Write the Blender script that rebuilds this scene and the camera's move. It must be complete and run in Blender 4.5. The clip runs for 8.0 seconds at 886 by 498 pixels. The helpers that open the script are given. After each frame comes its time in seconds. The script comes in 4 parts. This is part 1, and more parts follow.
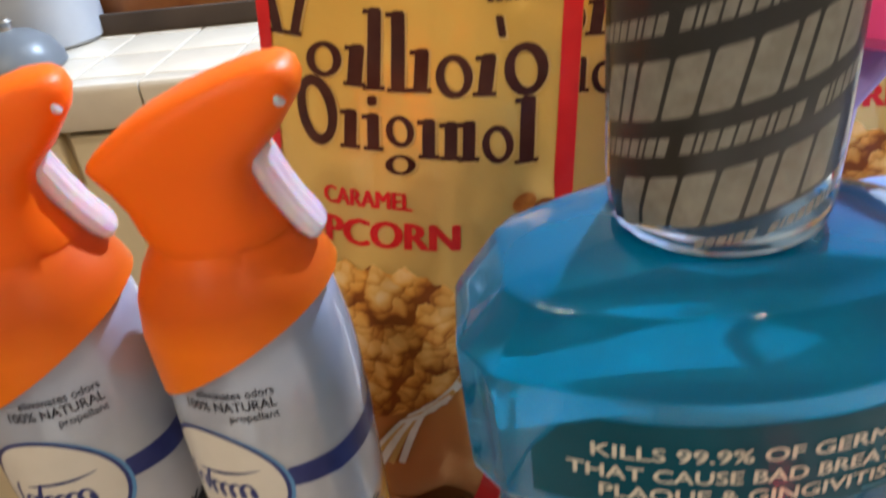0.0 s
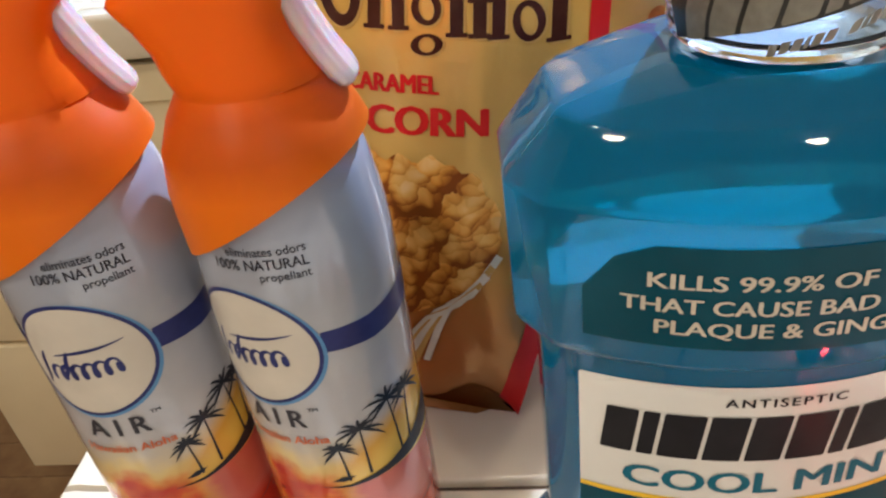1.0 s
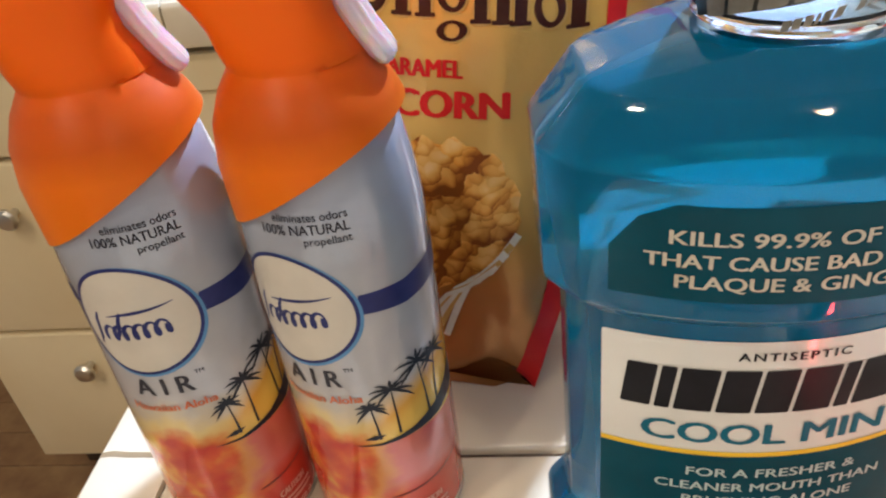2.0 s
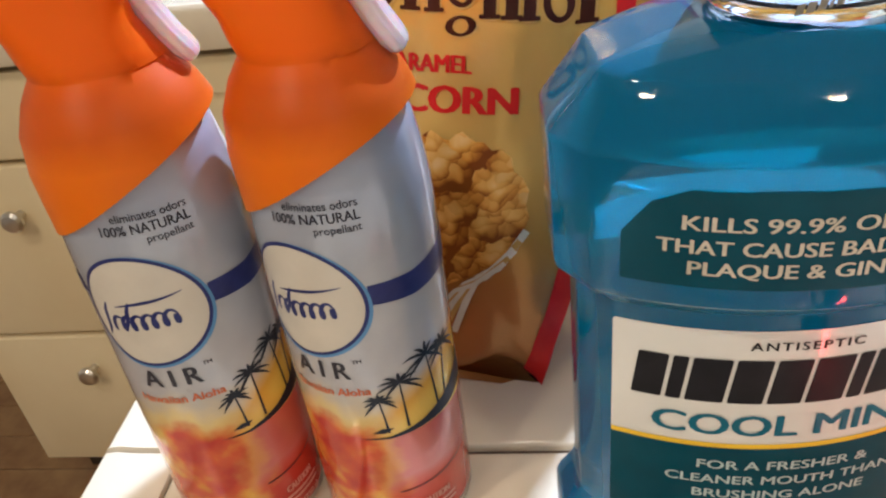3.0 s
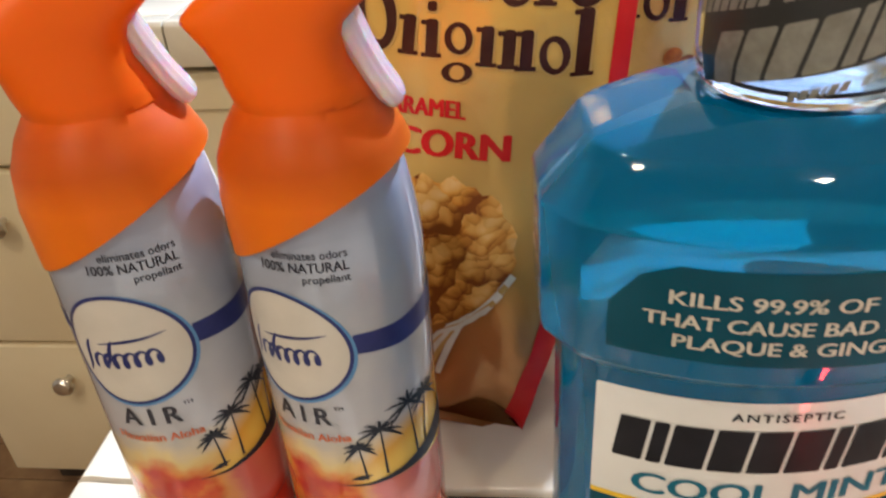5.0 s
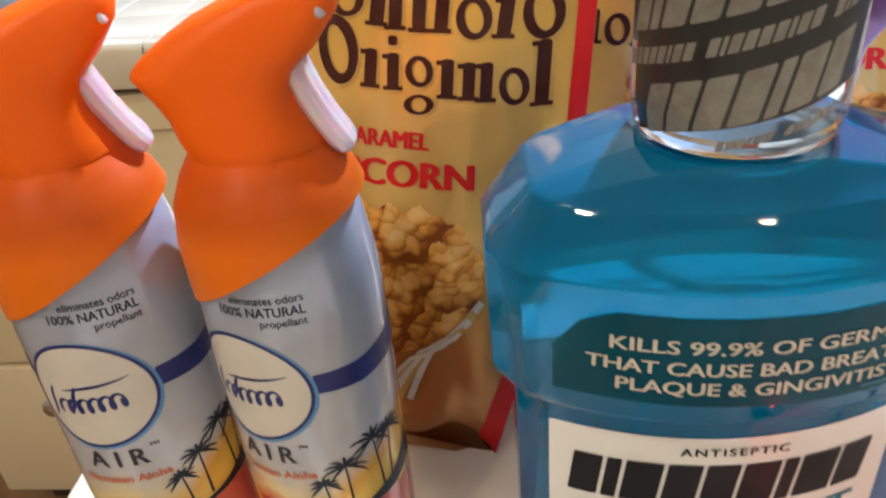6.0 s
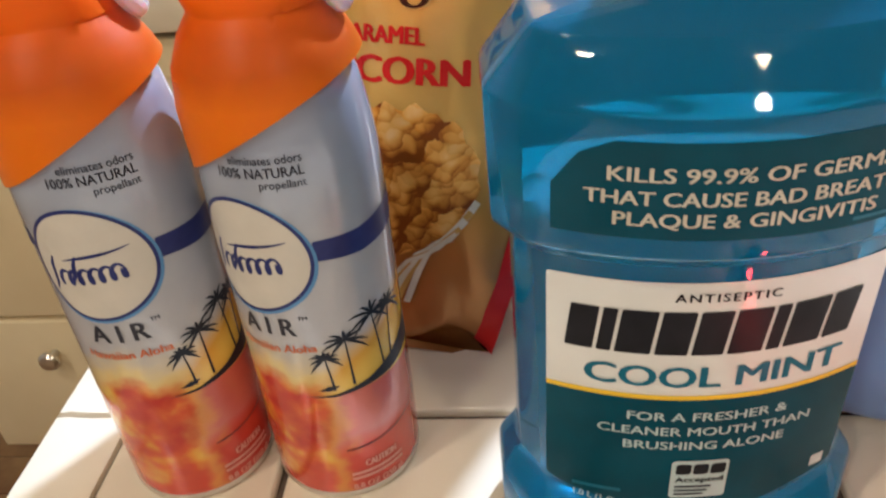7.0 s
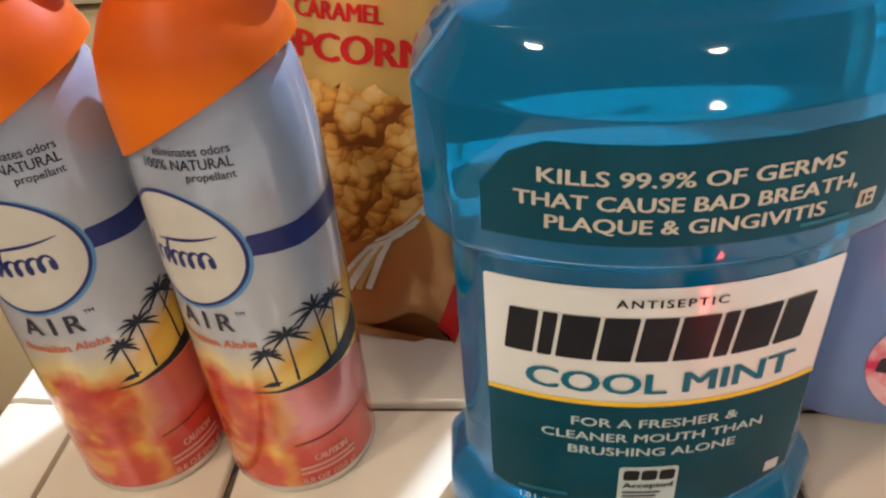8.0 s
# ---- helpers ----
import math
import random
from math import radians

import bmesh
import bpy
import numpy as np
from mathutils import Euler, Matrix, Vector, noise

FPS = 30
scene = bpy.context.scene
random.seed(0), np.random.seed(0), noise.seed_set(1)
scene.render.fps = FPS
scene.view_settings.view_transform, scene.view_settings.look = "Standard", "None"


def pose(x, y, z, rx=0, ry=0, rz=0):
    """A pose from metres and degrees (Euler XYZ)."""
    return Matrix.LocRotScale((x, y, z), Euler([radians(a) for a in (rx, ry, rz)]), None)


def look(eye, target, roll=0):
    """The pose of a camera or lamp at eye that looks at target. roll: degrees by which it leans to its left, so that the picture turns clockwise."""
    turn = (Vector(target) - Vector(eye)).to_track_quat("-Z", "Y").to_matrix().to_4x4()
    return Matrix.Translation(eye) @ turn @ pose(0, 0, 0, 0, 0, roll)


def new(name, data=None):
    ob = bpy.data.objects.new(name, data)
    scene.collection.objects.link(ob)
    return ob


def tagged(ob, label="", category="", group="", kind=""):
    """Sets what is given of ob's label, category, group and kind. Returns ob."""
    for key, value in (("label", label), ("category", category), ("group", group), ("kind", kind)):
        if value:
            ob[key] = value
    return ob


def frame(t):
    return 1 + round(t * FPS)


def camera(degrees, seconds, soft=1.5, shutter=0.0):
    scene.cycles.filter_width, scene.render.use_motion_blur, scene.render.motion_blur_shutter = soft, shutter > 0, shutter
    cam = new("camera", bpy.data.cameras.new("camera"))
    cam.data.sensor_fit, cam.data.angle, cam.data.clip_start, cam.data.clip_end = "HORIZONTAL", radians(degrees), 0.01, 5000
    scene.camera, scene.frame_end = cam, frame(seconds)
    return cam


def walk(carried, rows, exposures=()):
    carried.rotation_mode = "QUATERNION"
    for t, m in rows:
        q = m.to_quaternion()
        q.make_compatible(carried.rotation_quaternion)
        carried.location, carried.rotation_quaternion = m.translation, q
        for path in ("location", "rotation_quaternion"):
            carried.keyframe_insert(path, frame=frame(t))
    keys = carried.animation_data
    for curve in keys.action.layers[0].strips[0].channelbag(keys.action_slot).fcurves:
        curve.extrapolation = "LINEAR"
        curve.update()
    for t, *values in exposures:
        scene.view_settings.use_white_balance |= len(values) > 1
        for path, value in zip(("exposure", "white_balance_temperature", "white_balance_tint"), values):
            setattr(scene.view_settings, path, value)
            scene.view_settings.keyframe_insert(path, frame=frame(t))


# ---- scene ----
cam = camera(60.0, 8.0, soft=2.2, shutter=0.5)
PATH = [
    (0, (0.031, 0.011, 0.254), (-0.183, 1.719, -0.764), -7.1),
    (0.5, (0.026, 0.007, 0.235), (-0.212, 1.668, -0.852), -8.3),
    (1, (0.021, 0.005, 0.23), (-0.216, 1.646, -0.888), -7.8),
    (1.5, (0.018, -0.004, 0.231), (-0.226, 1.63, -0.896), -7.7),
    (2.8, (0.012, -0.014, 0.232), (-0.235, 1.634, -0.875), -7.4),
    (3, (0.013, -0.013, 0.228), (-0.24, 1.634, -0.877), -7.5),
    (3.5, (0.015, -0.019, 0.229), (-0.24, 1.622, -0.887), -7.2),
    (4, (0.021, -0.024, 0.226), (-0.232, 1.612, -0.895), -6.6),
    (4.5, (0.025, -0.018, 0.235), (-0.196, 1.636, -0.868), -4.9),
    (4.7, (0.019, -0.014, 0.234), (-0.19, 1.651, -0.854), -4.1),
    (5.8, (0.008, -0.003, 0.245), (-0.201, 1.693, -0.794), -5.1),
    (6, (0.023, -0.006, 0.245), (-0.172, 1.681, -0.812), -5.3),
    (6.5, (0.019, -0.016, 0.239), (-0.14, 1.658, -0.844), -4.9),
    (7, (0.021, -0.023, 0.222), (-0.159, 1.623, -0.9), -5.3),
    (7.5, (0.037, -0.019, 0.22), (-0.159, 1.59, -0.952), -5.4),
    (8, (0.037, -0.01, 0.221), (-0.154, 1.589, -0.964), -5.0),
]
walk(cam, [(t, look(eye, target, roll)) for t, eye, target, roll in PATH], [(0.0, -0.36), (1.0, -0.28), (8.0, -0.25)])

# ---- light ----
world = bpy.data.worlds.new("room_air")
scene.world = world
world.use_nodes = True
world.node_tree.nodes["Background"].inputs[0].default_value = (0.55, 0.62, 0.75, 1)
world.node_tree.nodes["Background"].inputs[1].default_value = 0.05


def area_lamp(name, eye, target, size, watts, colour):
    data = bpy.data.lights.new(name, "AREA")
    data.shape, data.size, data.energy, data.color = "DISK", size, watts, colour
    ob = new(name, data)
    ob.matrix_world = look(eye, target)
    return ob


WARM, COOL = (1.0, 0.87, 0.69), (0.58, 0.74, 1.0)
# bottle glints set the first two; the others are unseen, added to fill shade
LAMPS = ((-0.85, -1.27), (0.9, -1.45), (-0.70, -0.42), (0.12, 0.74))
# unseen cool lamp, added to cast the bluish patch on the tiles
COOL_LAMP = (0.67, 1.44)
for (lx, ly), size, watts in zip(LAMPS, (0.17, 0.17, 0.12, 0.10), (15.5, 12.5, 13.5, 3.5)):
    area_lamp("ceiling_lamp_light", (lx, ly, 1.485), (lx * 0.3, 0.1, 0), size, watts, WARM)
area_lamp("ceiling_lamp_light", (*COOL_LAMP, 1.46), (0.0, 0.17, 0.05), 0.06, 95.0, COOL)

# ---- materials ----
def material(name, colour, rough=0.5, metal=0.0, **more):
    m = bpy.data.materials.new(name)
    m.use_nodes = True
    b = m.node_tree.nodes["Principled BSDF"]
    b.inputs["Base Color"].default_value = (*colour, 1)
    b.inputs["Roughness"].default_value = rough
    b.inputs["Metallic"].default_value = metal
    for key, value in more.items():
        b.inputs[key.replace("_", " ")].default_value = value
    return m


def nodes(m):
    return m.node_tree.nodes, m.node_tree.links, m.node_tree.nodes["Principled BSDF"]


def ramp(m, stops):
    r = m.node_tree.nodes.new("ShaderNodeValToRGB")
    while len(r.color_ramp.elements) < len(stops):
        r.color_ramp.elements.new(0.5)
    for e, (at, c) in zip(r.color_ramp.elements, stops):
        e.position, e.color = at, (*c, 1)
    return r


def noise_tex(m, scale, detail=4.0, coords="Object"):
    n, l, _ = nodes(m)
    c = n.new("ShaderNodeTexCoord")
    t = n.new("ShaderNodeTexNoise")
    t.inputs["Scale"].default_value, t.inputs["Detail"].default_value = scale, detail
    l.new(c.outputs[coords], t.inputs["Vector"])
    return t


def mottle(m, low, high, scale, detail=4.0, lo=0.35, hi=0.65):
    n, l, b = nodes(m)
    t = noise_tex(m, scale, detail)
    r = ramp(m, [(lo, low), (hi, high)])
    l.new(t.outputs["Fac"], r.inputs[0])
    l.new(r.outputs[0], b.inputs["Base Color"])
    return m


def bumpy(m, scale, strength, distance=0.001, detail=4.0):
    n, l, b = nodes(m)
    t = noise_tex(m, scale, detail)
    k = n.new("ShaderNodeBump")
    k.inputs["Strength"].default_value, k.inputs["Distance"].default_value = strength, distance
    l.new(t.outputs["Fac"], k.inputs["Height"])
    l.new(k.outputs[0], b.inputs["Normal"])
    return m


def by_height(m, stops, z0, z1, wobble=0.0, scale=40.0):
    """Colour by the object's own height, with a noisy border."""
    n, l, b = nodes(m)
    c, s, mr = n.new("ShaderNodeTexCoord"), n.new("ShaderNodeSeparateXYZ"), n.new("ShaderNodeMapRange")
    l.new(c.outputs["Object"], s.inputs[0])
    t = noise_tex(m, scale, 3.0)
    a = n.new("ShaderNodeMath")
    a.operation = "MULTIPLY_ADD"
    a.inputs[1].default_value = wobble
    l.new(t.outputs["Fac"], a.inputs[0])
    l.new(s.outputs["Z"], a.inputs[2])
    l.new(a.outputs[0], mr.inputs[0])
    mr.inputs[1].default_value, mr.inputs[2].default_value = z0 + wobble / 2, z1 + wobble / 2
    r = ramp(m, stops)
    l.new(mr.outputs[0], r.inputs[0])
    l.new(r.outputs[0], b.inputs["Base Color"])
    return m


M = {}
M["tile"] = bumpy(mottle(material("glazed_tile", (0.7, 0.66, 0.58), 0.22), (0.72, 0.63, 0.50), (0.80, 0.71, 0.57), 9), 60, 0.08)
M["grout"] = bumpy(mottle(material("dark_grout", (0.1, 0.07, 0.05), 0.9), (0.06, 0.04, 0.03), (0.16, 0.12, 0.09), 120), 400, 0.4)
M["paint"] = bumpy(mottle(material("cream_paint", (0.7, 0.6, 0.45), 0.42), (0.81, 0.67, 0.43), (0.87, 0.74, 0.50), 5), 90, 0.06)
M["dark"] = mottle(material("toe_kick", (0.05, 0.03, 0.02), 0.8), (0.04, 0.025, 0.015), (0.07, 0.045, 0.03), 8)
M["knob"] = material("brushed_nickel", (0.62, 0.6, 0.57), 0.3, 1.0)
M["wood"] = bumpy(mottle(material("oak_floor", (0.3, 0.17, 0.08), 0.4), (0.22, 0.11, 0.05), (0.38, 0.23, 0.11), 14, 8), 60, 0.15)
M["wall"] = bumpy(mottle(material("wall_paint", (0.6, 0.52, 0.4), 0.8), (0.56, 0.49, 0.38), (0.62, 0.54, 0.42), 3), 200, 0.1)
M["ceiling"] = mottle(material("ceiling_paint", (0.75, 0.72, 0.66), 0.9), (0.72, 0.69, 0.63), (0.77, 0.74, 0.68), 4)
# shade at the waist and light through the skirt are put into this colour
M["orange"] = bumpy(by_height(material("orange_plastic_shaded", (0.9, 0.13, 0.008), 0.42, Specular_IOR_Level=0.22, Subsurface_Weight=0.2, Subsurface_Scale=0.006),
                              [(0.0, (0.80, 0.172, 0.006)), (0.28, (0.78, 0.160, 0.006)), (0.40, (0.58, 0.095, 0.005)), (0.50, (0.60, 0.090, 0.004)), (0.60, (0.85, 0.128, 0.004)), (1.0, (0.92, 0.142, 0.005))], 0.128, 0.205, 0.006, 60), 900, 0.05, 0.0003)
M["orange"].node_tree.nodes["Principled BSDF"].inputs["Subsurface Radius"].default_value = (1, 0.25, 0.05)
M["trigger"] = material("milky_plastic", (0.90, 0.79, 0.86), 0.16, Transmission_Weight=0.3, IOR=1.45, Subsurface_Weight=0.8, Subsurface_Scale=0.006, Coat_Weight=0.5)


def can_print():
    """The can's own picture, round its axis: pale sky above, a blurred sunset bloom and a pink field below."""
    m = material("printed_can", (0.6, 0.6, 0.65), 0.2, 0.12, Coat_Weight=0.6, Coat_Roughness=0.06)
    by_height(m, [(0.0, (0.66, 0.05, 0.025)), (0.13, (0.72, 0.08, 0.04)), (0.24, (0.80, 0.16, 0.05)), (0.335, (0.86, 0.42, 0.07)),
                  (0.41, (0.80, 0.62, 0.30)), (0.48, (0.53, 0.52, 0.55)), (0.8, (0.41, 0.43, 0.49)), (1.0, (0.37, 0.41, 0.52))], 0.0, 0.15, 0.030, 55)
    n, l, b = nodes(m)
    base = b.inputs["Base Color"].links[0].from_socket
    c, x = n.new("ShaderNodeTexCoord"), n.new("ShaderNodeSeparateXYZ")
    l.new(c.outputs["Object"], x.inputs[0])

    def calc(kind, a, k):
        q = n.new("ShaderNodeMath")
        q.operation = kind
        for socket, value in zip(q.inputs, (a, k)):
            if isinstance(value, (int, float)):
                socket.default_value = value
            else:
                l.new(value, socket)
        return q.outputs[0]

    def fade(value, lo, hi):
        q = n.new("ShaderNodeMapRange")
        q.interpolation_type = "SMOOTHSTEP"
        q.inputs[1].default_value, q.inputs[2].default_value = lo, hi
        l.new(value, q.inputs[0])
        return q.outputs[0]

    def mix(fac, low, high, kind="MIX"):
        q = n.new("ShaderNodeMixRGB")
        q.blend_type = kind
        if isinstance(fac, float):
            q.inputs[0].default_value = fac
        else:
            l.new(fac, q.inputs[0])
        l.new(low, q.inputs[1])
        l.new(high, q.inputs[2])
        return q.outputs[0]

    angle = calc("ARCTAN2", x.outputs["X"], calc("MULTIPLY", x.outputs["Y"], -1.0))
    wob = noise_tex(m, 60, 3.0).outputs["Fac"]
    turn = calc("ADD", angle, calc("MULTIPLY", calc("SUBTRACT", wob, 0.5), 0.9))
    high = calc("ADD", x.outputs["Z"], calc("MULTIPLY", calc("SUBTRACT", wob, 0.5), 0.034))
    bloom = ramp(m, [(0.36, (0.56, 0.03, 0.02)), (0.50, (0.72, 0.09, 0.025)), (0.60, (0.84, 0.30, 0.04)), (0.70, (0.90, 0.58, 0.10))])
    l.new(noise_tex(m, 72, 2.5).outputs["Fac"], bloom.inputs[0])
    left = calc("MULTIPLY", fade(turn, 0.45, 0.0), fade(high, 0.060, 0.050))
    left = calc("MULTIPLY", left, fade(high, 0.004, 0.024))
    tone = mix(left, base, bloom.outputs[0])
    field = ramp(m, [(0.0, (0.62, 0.045, 0.03)), (0.40, (0.68, 0.07, 0.05)), (0.60, (0.70, 0.19, 0.18)), (1.0, (0.66, 0.14, 0.12))])
    l.new(fade(calc("ADD", x.outputs["Z"], calc("MULTIPLY", calc("SUBTRACT", wob, 0.5), 0.012)), 0.004, 0.052), field.inputs[0])
    dusk = ramp(m, [(0.0, (0.70, 0.40, 0.12)), (0.5, (0.80, 0.42, 0.06)), (1.0, (0.88, 0.56, 0.10))])
    slope = calc("SUBTRACT", x.outputs["Z"], calc("MULTIPLY", angle, 0.0145))
    l.new(fade(slope, 0.064, 0.046), dusk.inputs[0])
    tone = mix(calc("MULTIPLY", fade(turn, -0.1, 0.45), fade(slope, 0.066, 0.054)), tone, dusk.outputs[0])
    right = calc("MULTIPLY", fade(turn, 0.05, 0.42), fade(x.outputs["Z"], 0.0512, 0.0502))
    tone = mix(right, tone, field.outputs[0])
    cloud = ramp(m, [(0.32, (0.84, 0.86, 0.89)), (0.68, (1.0, 1.0, 1.0))])
    l.new(noise_tex(m, 34, 5).outputs["Fac"], cloud.inputs[0])
    l.new(mix(1.0, tone, cloud.outputs[0], "MULTIPLY"), b.inputs["Base Color"])
    return m


M["can"] = can_print()
M["rim"] = material("tinplate", (0.7, 0.68, 0.65), 0.3, 1.0)


def ink(name, colour, rough=0.35, **more):
    return material(name, colour, rough, 0.0, Specular_IOR_Level=0.25, **more)


M["navy"] = mottle(ink("navy_print", (0.02, 0.03, 0.14), 0.3), (0.016, 0.024, 0.12), (0.03, 0.04, 0.17), 90)
M["sky"] = ink("light_blue_print", (0.10, 0.26, 0.50), 0.3)
M["oval"] = mottle(ink("pearl_print", (0.72, 0.66, 0.58), 0.3), (0.58, 0.53, 0.46), (0.65, 0.59, 0.51), 60)
M["charcoal"] = ink("charcoal_print", (0.035, 0.035, 0.05))
M["salmon"] = ink("salmon_print", (0.62, 0.16, 0.08))
M["palm"] = ink("palm_print", (0.015, 0.02, 0.035))
M["pinktext"] = ink("pale_pink_print", (0.72, 0.35, 0.29))
M["liquid"] = bumpy(material("blue_mouthwash", (0.0, 0.245, 0.505), 0.035, Transmission_Weight=0.58, IOR=1.36, Specular_IOR_Level=0.45, Coat_Weight=0.12, Coat_Roughness=0.02), 26, 0.22, 0.0022, 1.0)
M["clear"] = material("clear_plastic", (0.90, 0.96, 1.0), 0.03, Transmission_Weight=1.0, IOR=1.08)
M["film"] = material("clear_film", (1.0, 1.0, 1.0), 0.03, Transmission_Weight=1.0, IOR=1.05)
M["sleeve"] = material("black_sleeve", (0.03, 0.027, 0.023), 0.3, Coat_Weight=0.2)
M["capcore"] = material("smoky_clear_plastic", (0.86, 0.93, 0.97), 0.05, Transmission_Weight=0.97, IOR=1.04)
M["silver"] = mottle(ink("silver_print", (0.32, 0.30, 0.27), 0.3), (0.28, 0.26, 0.21), (0.37, 0.345, 0.285), 300)
M["teal"] = mottle(material("dark_teal_label", (0.0, 0.06, 0.085), 0.2, Specular_IOR_Level=0.12), (0.0, 0.048, 0.076), (0.0, 0.064, 0.100), 40)
M["white"] = mottle(material("white_label", (0.74, 0.71, 0.66), 0.3, Coat_Weight=0.7, Coat_Roughness=0.10), (0.71, 0.70, 0.67), (0.76, 0.75, 0.72), 30)
M["yellow"] = ink("yellow_line", (0.85, 0.55, 0.04))
M["black"] = mottle(ink("black_print", (0.012, 0.012, 0.016), 0.3, ), (0.01, 0.01, 0.014), (0.018, 0.018, 0.024), 60)
M["black"].node_tree.nodes["Principled BSDF"].inputs["Specular IOR Level"].default_value = 0.12
M["tealtext"] = ink("teal_print", (0.0, 0.13, 0.21))
M["creamtext"] = mottle(ink("cream_print", (0.60, 0.55, 0.46)), (0.55, 0.50, 0.41), (0.64, 0.59, 0.50), 90)
M["paletext"] = ink("pale_print", (0.48, 0.60, 0.60))
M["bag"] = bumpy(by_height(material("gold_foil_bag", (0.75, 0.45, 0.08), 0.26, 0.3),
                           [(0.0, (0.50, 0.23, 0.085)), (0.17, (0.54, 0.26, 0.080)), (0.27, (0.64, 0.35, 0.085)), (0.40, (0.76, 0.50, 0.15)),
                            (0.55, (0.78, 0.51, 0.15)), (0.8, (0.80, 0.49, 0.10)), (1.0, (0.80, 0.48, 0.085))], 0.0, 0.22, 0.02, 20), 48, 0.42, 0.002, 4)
M["red"] = mottle(ink("red_print", (0.55, 0.012, 0.015), 0.3), (0.60, 0.014, 0.016), (0.70, 0.026, 0.024), 50)
M["brown"] = mottle(ink("dark_brown_print", (0.055, 0.016, 0.01), 0.25), (0.045, 0.012, 0.008), (0.07, 0.022, 0.014), 70)
M["paleline"] = ink("pale_gold_print", (0.58, 0.38, 0.12), 0.3)
M["glassline"] = mottle(ink("glass_print", (0.72, 0.72, 0.62), 0.3), (0.62, 0.64, 0.54), (0.80, 0.80, 0.72), 60)
M["kraft"] = bumpy(mottle(material("brown_foil", (0.36, 0.15, 0.04), 0.4, 0.1), (0.30, 0.12, 0.03), (0.42, 0.19, 0.055), 40), 80, 0.2, 0.002)
M["detergent"] = bumpy(mottle(material("blue_plastic", (0.22, 0.32, 0.62), 0.3, Subsurface_Weight=0.1, Subsurface_Scale=0.004), (0.14, 0.29, 0.58), (0.18, 0.35, 0.66), 16), 400, 0.03)
M["lavender"] = mottle(material("lavender_plastic", (0.36, 0.28, 0.66), 0.3), (0.33, 0.26, 0.62), (0.39, 0.31, 0.70), 20)
M["pink"] = mottle(material("hot_pink_plastic", (0.85, 0.06, 0.22), 0.3), (0.8, 0.05, 0.2), (0.9, 0.08, 0.26), 20)
M["flower"] = mottle(ink("flower_print", (0.8, 0.3, 0.4)), (0.68, 0.05, 0.14), (0.85, 0.62, 0.64), 110, 5, 0.40, 0.62)


def kernel_ink(name, low, high):
    return mottle(ink(name, low, 0.35), low, high, 130, 5, 0.36, 0.64)


KERNELS = [kernel_ink("caramel_dark_print", (0.15, 0.040, 0.006), (0.34, 0.11, 0.016)),
           kernel_ink("caramel_print", (0.36, 0.105, 0.012), (0.64, 0.235, 0.035)),
           kernel_ink("caramel_pale_print", (0.48, 0.16, 0.02), (0.80, 0.39, 0.085))]



